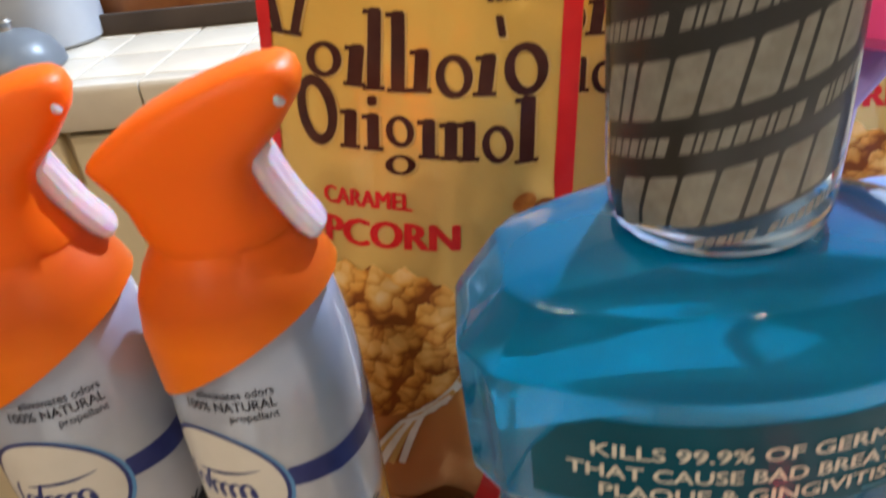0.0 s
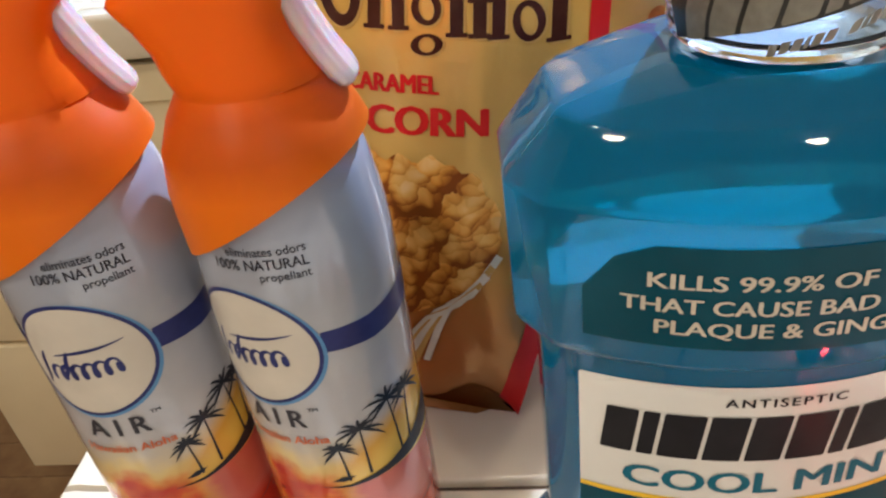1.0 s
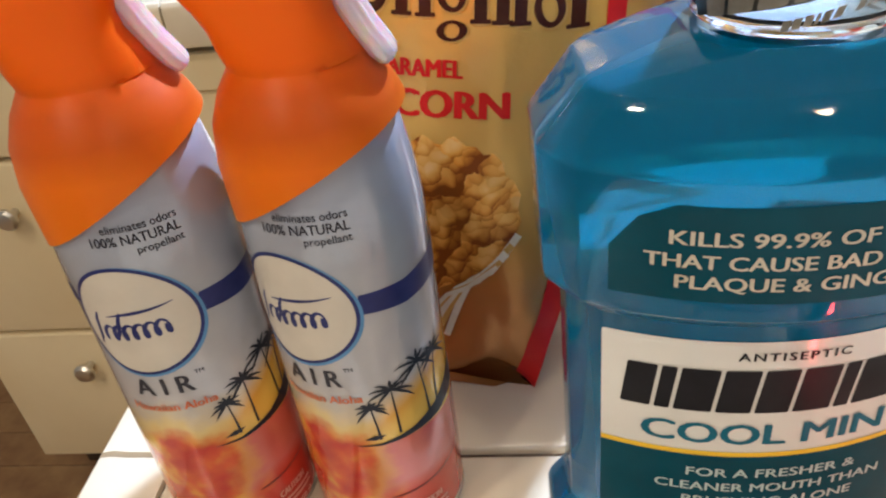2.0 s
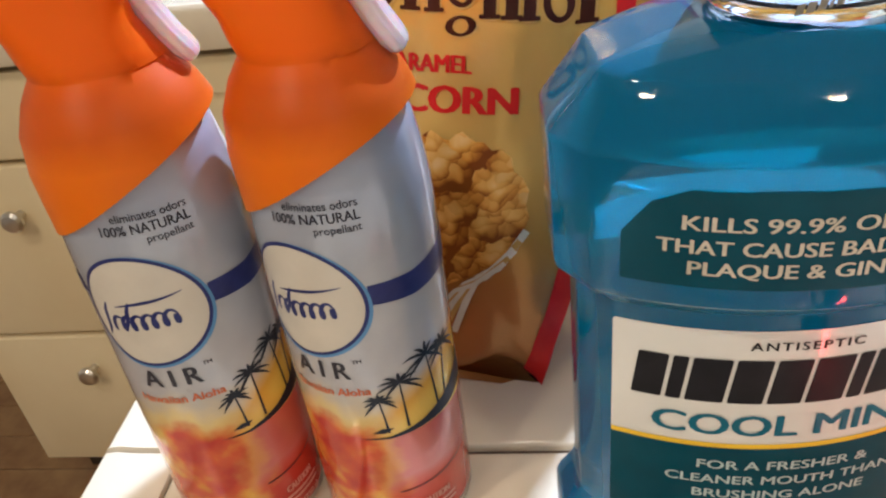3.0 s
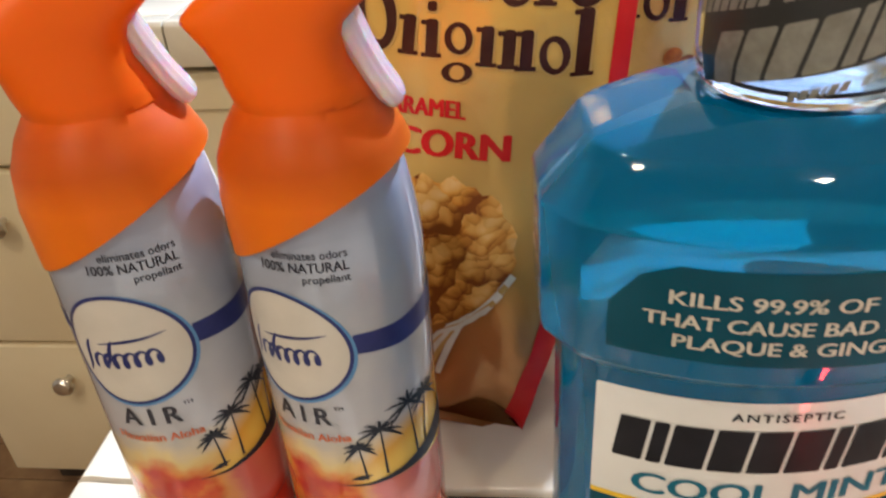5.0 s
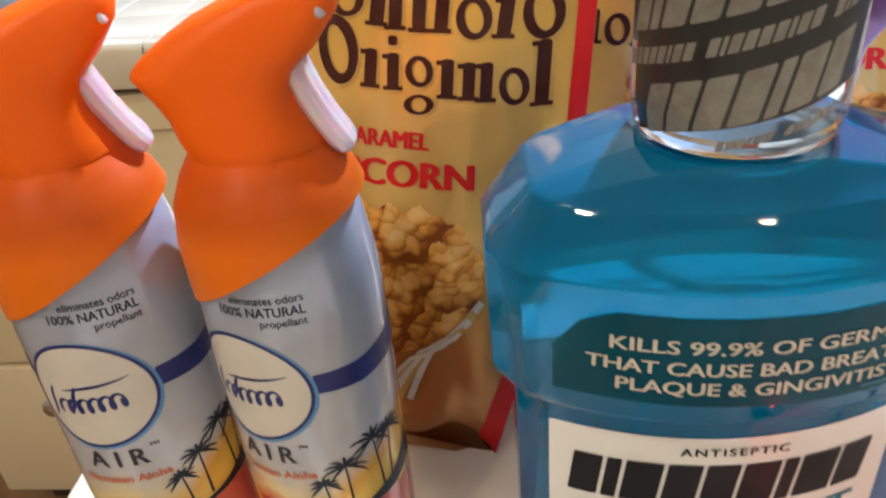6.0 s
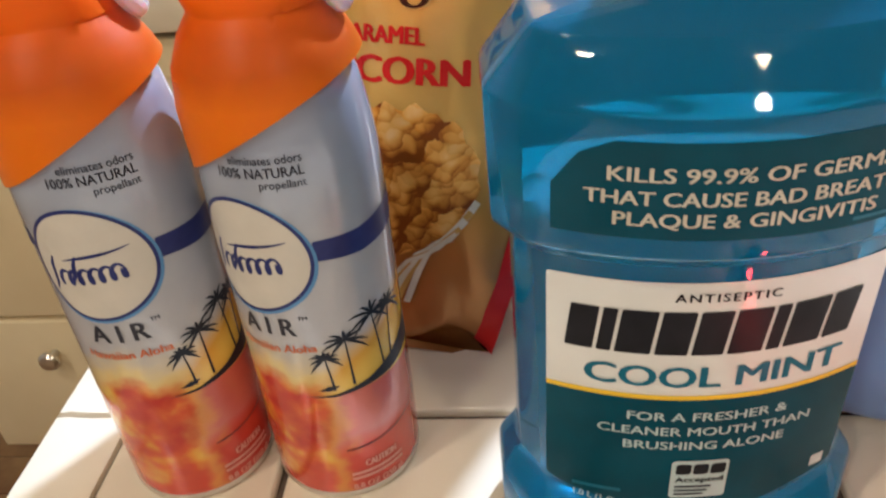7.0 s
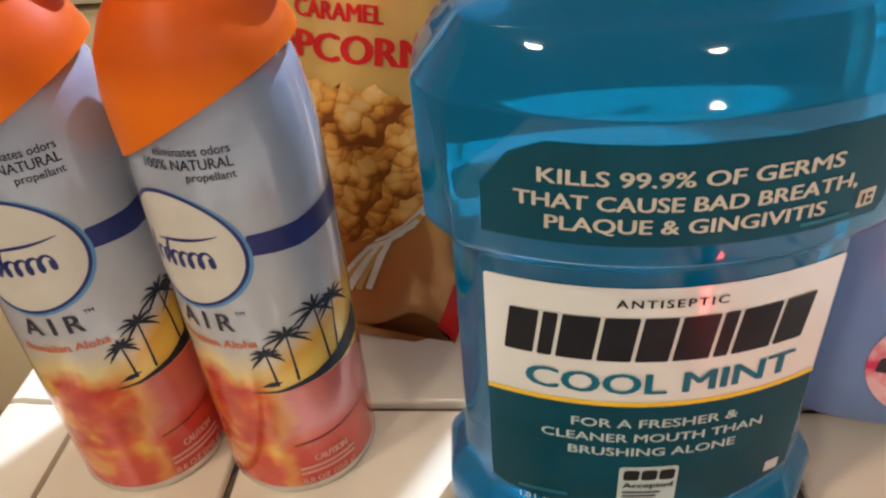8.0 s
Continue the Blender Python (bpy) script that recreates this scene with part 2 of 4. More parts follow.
def popcorn_print():
    """Printed heap of caramel popcorn: lobed cells, each lit from above, with dark gaps."""
    m = ink("popcorn_print", (0.5, 0.2, 0.03), 0.3)
    n, l, b = nodes(m)
    c, flatten, warp = n.new("ShaderNodeTexCoord"), n.new("ShaderNodeVectorMath"), n.new("ShaderNodeTexNoise")
    flatten.operation = "MULTIPLY"
    flatten.inputs[1].default_value = (1.0, 0.0, 1.08)
    l.new(c.outputs["Object"], flatten.inputs[0])
    warp.inputs["Scale"].default_value, warp.inputs["Detail"].default_value = 110, 2.0
    l.new(flatten.outputs[0], warp.inputs["Vector"])
    bent = n.new("ShaderNodeVectorMath")
    bent.operation = "MULTIPLY_ADD"
    bent.inputs[1].default_value = (0.009, 0.0, 0.009)
    l.new(warp.outputs["Color"], bent.inputs[0])
    l.new(flatten.outputs[0], bent.inputs[2])

    def cells(scale):
        v = n.new("ShaderNodeTexVoronoi")
        v.inputs["Scale"].default_value = scale
        l.new(bent.outputs[0], v.inputs["Vector"])
        off, lit = n.new("ShaderNodeVectorMath"), n.new("ShaderNodeVectorMath")
        off.operation, lit.operation = "SUBTRACT", "DOT_PRODUCT"
        l.new(bent.outputs[0], off.inputs[0])
        l.new(v.outputs["Position"], off.inputs[1])
        l.new(off.outputs[0], lit.inputs[0])
        lit.inputs[1].default_value = (-0.25 * scale, 0.0, 0.42 * scale)
        k = n.new("ShaderNodeMath")
        k.operation = "SUBTRACT"
        l.new(lit.outputs["Value"], k.inputs[0])
        l.new(v.outputs["Distance"], k.inputs[1])
        return v, k

    big, shade_big = cells(66)
    small, shade_small = cells(170)
    total = n.new("ShaderNodeMath")
    total.operation = "MULTIPLY_ADD"
    total.inputs[1].default_value = 0.6
    l.new(shade_small.outputs[0], total.inputs[0])
    l.new(shade_big.outputs[0], total.inputs[2])
    spread = n.new("ShaderNodeMapRange")
    spread.inputs[1].default_value, spread.inputs[2].default_value = -1.25, -0.2
    l.new(total.outputs[0], spread.inputs[0])
    r = ramp(m, [(0.0, (0.24, 0.075, 0.015)), (0.2, (0.46, 0.19, 0.035)), (0.42, (0.72, 0.38, 0.09)), (0.66, (0.86, 0.56, 0.19)), (1.0, (0.95, 0.76, 0.44))])
    l.new(spread.outputs[0], r.inputs[0])
    tint, mix = ramp(m, [(0.2, (0.78, 0.70, 0.62)), (0.5, (1.0, 0.97, 0.88)), (0.8, (1.0, 0.88, 0.66))]), n.new("ShaderNodeMixRGB")
    l.new(big.outputs["Color"], tint.inputs[0])
    mix.blend_type, mix.inputs[0].default_value = "MULTIPLY", 1.0
    l.new(r.outputs[0], mix.inputs[1])
    l.new(tint.outputs[0], mix.inputs[2])
    l.new(mix.outputs[0], b.inputs["Base Color"])
    return m


M["popcorn"] = popcorn_print()

# ---- mesh helpers ----
def part(name, bm, mat, parent=None, label="", smooth=True, sharp=35):
    me = bpy.data.meshes.new(name)
    bm.normal_update()
    bm.to_mesh(me)
    bm.free()
    me.materials.append(mat)
    if smooth:
        me.polygons.foreach_set("use_smooth", [True] * len(me.polygons))
        me.set_sharp_from_angle(angle=radians(sharp))
    ob = new(name, me)
    if parent:
        ob.parent = parent
    if label:
        ob["label"] = label
    return ob


def thing(name, m, label, category, group="", kind=""):
    ob = new(name)
    ob.empty_display_size = 0.02
    ob.matrix_world = m
    return tagged(ob, label, category, group, kind)


def loft(rings, closed=True, caps=True):
    bm = bmesh.new()
    rows = [[bm.verts.new(p) for p in ring] for ring in rings]
    n = len(rows[0])
    for a, b in zip(rows, rows[1:]):
        for i in range(n if closed else n - 1):
            j = (i + 1) % n
            bm.faces.new((a[i], a[j], b[j], b[i]))
    if caps:
        bm.faces.new(rows[0][::-1])
        bm.faces.new(rows[-1])
    bmesh.ops.recalc_face_normals(bm, faces=bm.faces)
    return bm


def lathe(profile, n=64, centre=(0, 0)):
    return loft([[(centre[0] + r * math.cos(2 * math.pi * i / n), centre[1] + r * math.sin(2 * math.pi * i / n), z) for i in range(n)] for r, z in profile])


def box(x0, x1, y0, y1, z0, z1, bevel=0.0, segments=2):
    bm = bmesh.new()
    bmesh.ops.create_cube(bm, size=1)
    bmesh.ops.scale(bm, verts=bm.verts, vec=(x1 - x0, y1 - y0, z1 - z0))
    bmesh.ops.translate(bm, verts=bm.verts, vec=((x0 + x1) / 2, (y0 + y1) / 2, (z0 + z1) / 2))
    if bevel:
        bmesh.ops.bevel(bm, geom=bm.edges[:], offset=bevel, segments=segments, affect="EDGES", profile=0.5)
    return bm


def tube(points, radii, n=12):
    pts = [Vector(p) for p in points]
    rings = []
    for i, p in enumerate(pts):
        d = (pts[min(i + 1, len(pts) - 1)] - pts[max(i - 1, 0)]).normalized()
        side = d.cross(Vector((0, 1, 0)))
        side = side.normalized() if side.length > 1e-4 else Vector((1, 0, 0))
        up = side.cross(d).normalized()
        rx, ry = radii[i] if isinstance(radii[i], tuple) else (radii[i], radii[i])
        rings.append([p + side * rx * math.cos(2 * math.pi * k / n) + up * ry * math.sin(2 * math.pi * k / n) for k in range(n)])
    return loft(rings)


# ---- print helpers: flat shapes in millimetres, bent onto a surface ----
def bend(bm, surface, lift, step=1.5):
    us = [v.co.x for v in bm.verts]
    vs = [v.co.y for v in bm.verts]
    for lo, hi, axis in ((min(us), max(us), 0), (min(vs), max(vs), 1)):
        k = math.floor(lo / step) + 1
        while k * step < hi - 1e-6:
            co = (k * step, 0, 0) if axis == 0 else (0, k * step, 0)
            bmesh.ops.bisect_plane(bm, geom=bm.verts[:] + bm.edges[:] + bm.faces[:], plane_co=co, plane_no=(1, 0, 0) if axis == 0 else (0, 1, 0), dist=1e-5)
            k += 1
    bmesh.ops.triangulate(bm, faces=bm.faces[:])
    for f in bm.faces:
        f.normal_update()
        if f.normal.z < 0:
            f.normal_flip()
    for v in bm.verts:
        v.co = surface(v.co.x / 1000, v.co.y / 1000, lift + v.co.z)
    return bm


def flat(*outlines):
    bm = bmesh.new()
    for outline in outlines:
        bm.faces.new([bm.verts.new((u, v, 0)) for u, v in outline])
    return bm


def ring_shape(outer, inner):
    bm = bmesh.new()
    a = [bm.verts.new((u, v, 0)) for u, v in outer]
    b = [bm.verts.new((u, v, 0)) for u, v in inner]
    for i in range(len(a)):
        j = (i + 1) % len(a)
        bm.faces.new((a[i], a[j], b[j], b[i]))
    return bm


def ribbon(points, widths):
    bm = bmesh.new()
    rows = []
    for i, (u, v) in enumerate(points):
        u0, v0 = points[max(i - 1, 0)]
        u1, v1 = points[min(i + 1, len(points) - 1)]
        k = math.hypot(u1 - u0, v1 - v0) or 1
        w = widths[i] if isinstance(widths, (list, tuple)) else widths
        du, dv = -(v1 - v0) / k * w / 2, (u1 - u0) / k * w / 2
        rows.append((bm.verts.new((u + du, v + dv, 0)), bm.verts.new((u - du, v - dv, 0))))
    for (a, b), (c, d) in zip(rows, rows[1:]):
        bm.faces.new((a, b, d, c))
    return bm


def rounded(u0, v0, u1, v1, r, shear=0.0, rise=0.0):
    """A rounded bar; shear leans it, rise lifts its right end."""
    out = []
    for cu, cv, a0 in ((u1 - r, v1 - r, 0), (u0 + r, v1 - r, 90), (u0 + r, v0 + r, 180), (u1 - r, v0 + r, 270)):
        for k in range(5):
            a = radians(a0 + k * 22.5)
            u, v = cu + r * math.cos(a), cv + r * math.sin(a)
            out.append((u + shear * (v - v0), v + rise * (u - u0)))
    return out


def oval_shape(cu, cv, a, b, tilt=0, n=48, egg=0.0):
    t = radians(tilt)
    pts = []
    for k in range(n):
        p = 2 * math.pi * k / n
        u, v = a * math.cos(p), b * math.sin(p) * (1 + egg * math.cos(p))
        pts.append((cu + u * math.cos(t) - v * math.sin(t), cv + u * math.sin(t) + v * math.cos(t)))
    return pts


def lettering(words, u0, u1, base, height, bold=0.0, shear=0.0, rise=0.0, gap=1.0):
    """Words from u0 to u1 on a base line, with capitals of that height."""
    curve = bpy.data.curves.new("lettering", "FONT")
    curve.body, curve.size, curve.offset, curve.space_character, curve.resolution_u = words, 1.0, 0.0, gap, 3
    ob = bpy.data.objects.new("lettering", curve)
    scene.collection.objects.link(ob)
    me = bpy.data.meshes.new_from_object(ob.evaluated_get(bpy.context.evaluated_depsgraph_get()))
    bpy.data.objects.remove(ob)
    bm = bmesh.new()
    bm.from_mesh(me)
    bpy.data.meshes.remove(me)
    bmesh.ops.remove_doubles(bm, verts=bm.verts, dist=1e-5)
    lo, hi = min(v.co.x for v in bm.verts), max(v.co.x for v in bm.verts)
    for v in bm.verts:
        x, y = (v.co.x - lo) / (hi - lo), v.co.y / 0.729
        v.co = (u0 + (u1 - u0) * x + shear * y * height, base + height * y + rise * (u1 - u0) * x, 0)
    if bold:
        # a second strike, a little aside and above, thickens the strokes
        first, second = bm.copy(), bm.copy()
        for v in bm.verts:
            v.co.x -= bold * height * 2.0
        for v in first.verts:
            v.co += Vector((0, bold * height * 0.6, 0.00004))
        for v in second.verts:
            v.co += Vector((bold * height * 2.0, 0, 0.00008))
        bm = join(bm, first, second)
    return bm


def join(*bms):
    """One bmesh out of several."""
    whole = bms[0]
    for other in bms[1:]:
        me = bpy.data.meshes.new("tmp")
        other.to_mesh(me)
        other.free()
        whole.from_mesh(me)
        bpy.data.meshes.remove(me)
    return whole

# ---- structure ----
FLOOR, TOP = -0.91, 1.5


def structure(name, bm, mat, label, category):
    return tagged(part(name, bm, mat, smooth=False), label, category, kind="structure")


floor = structure("floor", box(-2.6, 2.2, -2.2, 1.7, FLOOR - 0.05, FLOOR), M["grout"], "warm brown oak plank floor of a kitchen", "floor")
structure("wall_north", box(-2.6, 2.2, 1.6, 1.7, FLOOR, TOP), M["wall"], "plain warm beige painted kitchen wall", "wall")
structure("wall_south", box(-2.6, 2.2, -2.3, -2.2, FLOOR, TOP), M["wall"], "plain warm beige painted kitchen wall", "wall")
structure("wall_east", box(2.2, 2.3, -2.3, 1.7, FLOOR, TOP), M["wall"], "plain warm beige painted kitchen wall", "wall")
structure("wall_west", box(-2.7, -2.6, -2.3, 1.7, FLOOR, TOP), M["wall"], "plain warm beige painted kitchen wall", "wall")
structure("ceiling", box(-2.7, 2.3, -2.3, 1.7, TOP, TOP + 0.1), M["ceiling"], "plain off-white painted ceiling", "ceiling")

# the tiled counter: a core of mortar with single tiles on it
EDGE = -0.172
COLS = [-0.136, -0.0655, 0.0315, 0.1285, 0.2255, 0.3225, 0.4195, 0.5165, 0.6135]
ROWS_Y = [0.188 + 0.097 * k for k in range(-5, 8)]
core = bmesh.new()
for b in (box(EDGE + 0.004, 0.62, -0.30, 0.868, -0.045, -0.0035), box(-0.905, 0.62, 0.868, 1.6, -0.045, -0.0035)):
    me = bpy.data.meshes.new("tmp")
    b.to_mesh(me)
    core.from_mesh(me)
counter = structure("counter_top", core, M["grout"], "cream glazed tile kitchen counter with dark grout joints", "counter")
TILE_MESHES = {}


def tile(parent, x0, x1, y0, y1, gap=0.0016):
    """One square tile with softened edges, a hair uneven."""
    w, d = round(x1 - x0, 4), round(y1 - y0, 4)
    if (w, d) not in TILE_MESHES:
        hw, hd = w / 2 - gap, d / 2 - gap
        rings = []
        for inset, z in ((0, -0.004), (0, -0.0016), (0.0005, -0.0007), (0.0014, -0.0002), (0.003, 0.0)):
            a, b = hw - inset, hd - inset
            rings.append([(-a, -b, z), (a, -b, z), (a, b, z), (-a, b, z)])
        ob = part("tile", loft(rings), M["tile"], parent)
        TILE_MESHES[w, d] = ob.data
    else:
        ob = new("tile", TILE_MESHES[w, d])
        ob.parent = parent
    ob.matrix_basis = pose((x0 + x1) / 2, (y0 + y1) / 2, random.uniform(-0.0002, 0.0001), random.uniform(-0.25, 0.25), random.uniform(-0.25, 0.25))
    return ob


CAP_PROFILE = [(0.036, -0.004), (0.036, -0.0004), (0.034, 0.0), (0.016, 0.0006), (0.010, 0.0014), (0.005, 0.0006), (0.0018, -0.003), (0.0, -0.009),
               (0.0, -0.05), (0.002, -0.054), (0.006, -0.054), (0.006, -0.006)]


def cap_tile(parent, length, m):
    """A rounded edge tile that turns down over the counter's edge; it runs along its own x."""
    bm = loft([[(x, d, z) for d, z in CAP_PROFILE] for x in (0.0015, 0.003, length - 0.003, length - 0.0015)])
    ob = part("edge_tile", bm, M["tile"], parent)
    ob.matrix_basis = m
    return ob


# ---- far cabinets ----
def slab_with_panel(x0, x1, y, z0, z1, margin, thick=0.02):
    """A door front with a raised panel in a sunk field."""
    rings = []
    for inset, dy in ((0.0, 0.0), (0.0, -thick + 0.003), (0.003, -thick), (margin, -thick), (margin + 0.004, -thick + 0.007),
                      (margin + 0.014, -thick + 0.007), (margin + 0.034, -thick + 0.001)):
        rings.append([(x0 + inset, y + dy, z0 + inset), (x1 - inset, y + dy, z0 + inset), (x1 - inset, y + dy, z1 - inset), (x0 + inset, y + dy, z1 - inset)])
    return loft(rings)


def knob(parent, x, y, z):
    prof = [(0.006, 0.0), (0.006, 0.012), (0.009, 0.016), (0.016, 0.020), (0.017, 0.026), (0.013, 0.031), (0.005, 0.033)]
    bm = lathe(prof, 24)
    bmesh.ops.rotate(bm, verts=bm.verts, cent=(0, 0, 0), matrix=Matrix.Rotation(radians(90), 3, "X"))
    bmesh.ops.translate(bm, verts=bm.verts, vec=(x, y, z))
    return part("knob", bm, M["knob"], parent, "round brushed nickel knob")


FACE = 0.90
drawers = thing("drawer_unit", pose(0, 0, 0), "cream painted kitchen drawer unit with round metal knobs", "cabinet")
part("body", box(-0.912, -0.540, FACE, 1.58, -0.81, -0.047, 0.002), M["paint"], drawers)
part("toe_kick", box(-0.900, -0.548, FACE + 0.06, 1.55, FLOOR, -0.812), M["dark"], drawers, "dark recessed toe kick")
for z0, z1, kz in ((-0.192, -0.066, None), (-0.500, -0.200, -0.276), (-0.797, -0.508, -0.573)):
    front = part("drawer_front", box(-0.908, -0.546, FACE - 0.020, FACE - 0.0005, z0, z1, 0.005, 3), M["paint"], drawers)
    if kz:
        knob(front, -0.728, FACE - 0.020, kz)
cupboard = thing("cupboard_unit", pose(0, 0, 0), "cream painted kitchen cupboard with a raised panel door", "cabinet")
part("body", box(-0.538, 0.05, FACE, 1.58, -0.81, -0.047, 0.002), M["paint"], cupboard)
part("toe_kick", box(-0.530, 0.04, FACE + 0.06, 1.55, FLOOR, -0.812), M["dark"], cupboard, "dark recessed toe kick")
part("door", slab_with_panel(-0.532, -0.16, FACE - 0.0005, -0.797, -0.066, 0.05), M["paint"], cupboard)
part("door", slab_with_panel(-0.154, 0.04, FACE - 0.0005, -0.797, -0.066, 0.05), M["paint"], cupboard)
island = thing("peninsula_base", pose(0, 0, 0), "cream painted base under the tiled counter", "cabinet")
part("body", box(-0.14, 0.60, -0.27, 0.86, -0.81, -0.047, 0.003), M["paint"], island)
part("toe_kick", box(-0.08, 0.55, -0.22, 0.86, FLOOR, -0.812), M["dark"], island, "dark recessed toe kick")

# ---- spray cans ----
def interp(table, z):
    for (z0, a), (z1, b) in zip(table, table[1:]):
        if z <= z1:
            t = max((z - z0) / (z1 - z0), 0)
            return a + (b - a) * (t * t * (3 - 2 * t) * 0.3 + t * 0.7)
    return table[-1][1]


SKIRT = [(0.12, 0.0258), (0.126, 0.0262), (0.145, 0.0263), (0.152, 0.0256), (0.157, 0.0245), (0.162, 0.0226), (0.1665, 0.0196), (0.1695, 0.0176), (0.171, 0.0168)]
R = 0.0257


def can_radius(z):
    if z < 0.004:
        return R - 0.0012 + 0.3 * z
    if z < 0.118:
        return R
    k = min((z - 0.118) / 0.045, 1)
    return R - 0.0065 * k * k


def on_can(u, v, lift):
    a = u / R
    r = can_radius(v) + lift
    return Vector((r * math.sin(a), -r * math.cos(a), v))


def deg(a):
    return radians(a) * R * 1000


def palm(u, v, h, lean):
    """A palm: a bent trunk and drooping fronds, as flat print."""
    trunk = ribbon([(u, v), (u + lean * 0.35, v + h * 0.45), (u + lean, v + h)], [0.9, 0.6, 0.5])
    shapes = [trunk]
    for k in range(9):
        a = radians(-25 + k * 29 + random.uniform(-6, 6))
        ln = h * random.uniform(0.30, 0.42)
        pts = [(u + lean + ln * s * math.cos(a), v + h + ln * s * math.sin(a) - 0.45 * ln * s * s) for s in (0, 0.35, 0.7, 1.0)]
        shapes.append(ribbon(pts, [0.5, 1.15, 0.8, 0.1]))
    return join(*shapes)


def spray_can(x, y, turn, cap_turn, label):
    can = thing("air_freshener", pose(x, y, 0) @ Matrix.Diagonal((1.027, 1.027, 0.982, 1.0)), label, "spray can", "air fresheners")
    rings, n = [], 96
    zs = [0.0, 0.0012, 0.0028, 0.0045] + [0.006 + 0.004 * k for k in range(37)]
    bm = lathe([(can_radius(z), z) for z in zs] + [(0.0180, 0.155)], n)
    body = part("can_body", bm, M["can"], can, "glossy printed can fading from lilac silver to sunset red")
    body.matrix_basis = Matrix.Rotation(radians(turn), 4, "Z")
    part("rim", lathe([(R - 0.002, 0.0002), (R - 0.0002, 0.0008), (R + 0.0001, 0.002), (R - 0.0003, 0.0032), (R - 0.002, 0.0036)], 96), M["rim"], can, "tinplate rim")

    def stamp(name, bm, mat, lift=0.00015, note="", step=1.5):
        return part(name, bend(bm, on_can, lift, step), mat, body, note)

    # sunset picture
    stamp("hill_print", flat([(deg(-6), 51.3), (deg(15), 50.3), (deg(40), 50.9), (deg(62), 51.4), (deg(92), 54.5), (deg(92), 66), (deg(80), 62), (deg(62), 57.4), (deg(40), 53.6), (deg(15), 51.3)]), M["palm"], 0.0002)
    stamp("hill_print", flat([(deg(4), 53.6), (deg(12), 53), (deg(19), 54.6), (deg(11), 55.2)]), M["palm"], 0.0002)
    for a, v, h, lean in ((15, 53, 14, -1.2), (29, 53.5, 19, -0.6), (54, 55, 23, -2.0), (62, 56, 21, 1.5)):
        stamp("palm_print", palm(deg(a), v, h, lean), M["palm"], 0.00022)
    stamp("seam_line", ribbon([(deg(a), 24.5 + 0.0009 * (a - 14) ** 2) for a in range(14, 110, 8)], 0.45), M["palm"], 0.0002)
    # words
    stamp("slogan", lettering("eliminates odors", deg(-21), deg(24), 135.0, 2.5, 0.006), M["charcoal"], 0.0002)
    stamp("slogan", lettering("100% NATURAL", deg(-29), deg(24), 131.2, 3.0, 0.012), M["charcoal"], 0.0002)
    stamp("slogan", lettering("propellant", deg(-3.5), deg(24), 128.0, 2.4, 0.006), M["charcoal"], 0.0002)
    egg = oval_shape(deg(-22), 104.6, 18.4, 19.6, -14, 64, -0.12)
    inner = oval_shape(deg(-22), 104.6, 17.3, 18.5, -14, 64, -0.12)
    stamp("oval_border", ring_shape(oval_shape(deg(-22) + 0.5, 104.2, 18.9, 20.1, -14, 64, -0.12), egg), M["sky"], 0.00018)
    stamp("oval_border", ring_shape(egg, inner), M["navy"], 0.0002)
    stamp("oval_badge", flat(inner), M["oval"], 0.00016)
    k0 = deg(-22)
    loops = [0.12 * s for s in range(0, 330)]
    wave = [(k0 - 10.2 + 0.50 * t - 1.15 * math.sin(t), 101.3 + 0.05 * t - 2.5 * math.cos(t)) for t in loops]
    marks = [ribbon(wave, [1.0 + 0.35 * math.sin(t) for t in loops])]
    for du, v0, v1 in ((-13.2, 96.0, 108.6), (-5.6, 99.2, 109.2)):
        marks.append(ribbon([(k0 + du - 1.2, v0), (k0 + du, v0 + 3), (k0 + du + 0.9, v1 - 3), (k0 + du + 2.2, v1)], [0.5, 1.3, 1.3, 0.6]))
    marks.append(ribbon([(deg(-22) + s, 109.0 + 0.006 * (s - 2) * abs(s - 2) + 0.12 * s) for s in range(-8, 14, 2)], [0.2, 0.5, 0.8, 1, 1.1, 1.1, 1, 0.9, 0.7, 0.5, 0.2]))
    stamp("brand_mark", join(*marks), M["navy"], 0.00022, "navy brand mark in plain strokes")
    stamp("band", flat([(deg(17), 103.4), (deg(50), 101.2), (deg(82), 101.5), (deg(130), 104), (deg(130), 112), (deg(82), 110.6), (deg(50), 109.2), (deg(20), 110)]), M["navy"], 0.00014)
    stamp("band", flat([(deg(-130), 110), (deg(-100), 112), (deg(-66), 115), (deg(-62), 110), (deg(-100), 106), (deg(-130), 104)]), M["navy"], 0.00014)
    stamp("slogan", lettering("A I R", deg(-41), deg(-2), 76.6, 7.0, 0.018, 0, 0.03), M["charcoal"], 0.0002)
    stamp("slogan", lettering("TM", deg(1), deg(7), 83.2, 1.4, 0.02), M["charcoal"], 0.0002)
    stamp("slogan", lettering("Hawaiian Aloha", deg(-50), deg(9), 69.6, 3.2, 0.02, 0, 0.03), M["salmon"], 0.0002)
    stamp("slogan", lettering("CAUTION", deg(26), deg(52), 14.6, 3.2, 0.03), M["pinktext"], 0.0002)
    stamp("small_print", join(*[flat(rounded(deg(14), 11.6 - 2.4 * k, deg(58), 12.8 - 2.4 * k, 0.4)) for k in range(2)]), M["pinktext"], 0.0002)
    stamp("slogan", lettering("8.8 OZ (250 g)", deg(14), deg(56), 4.6, 2.6, 0.02), M["pinktext"], 0.0002)

    # trigger cap: skirt, waist and head
    cap_axis = radians(cap_turn)

    def spun(p):
        c, s = math.cos(cap_axis), math.sin(cap_axis)
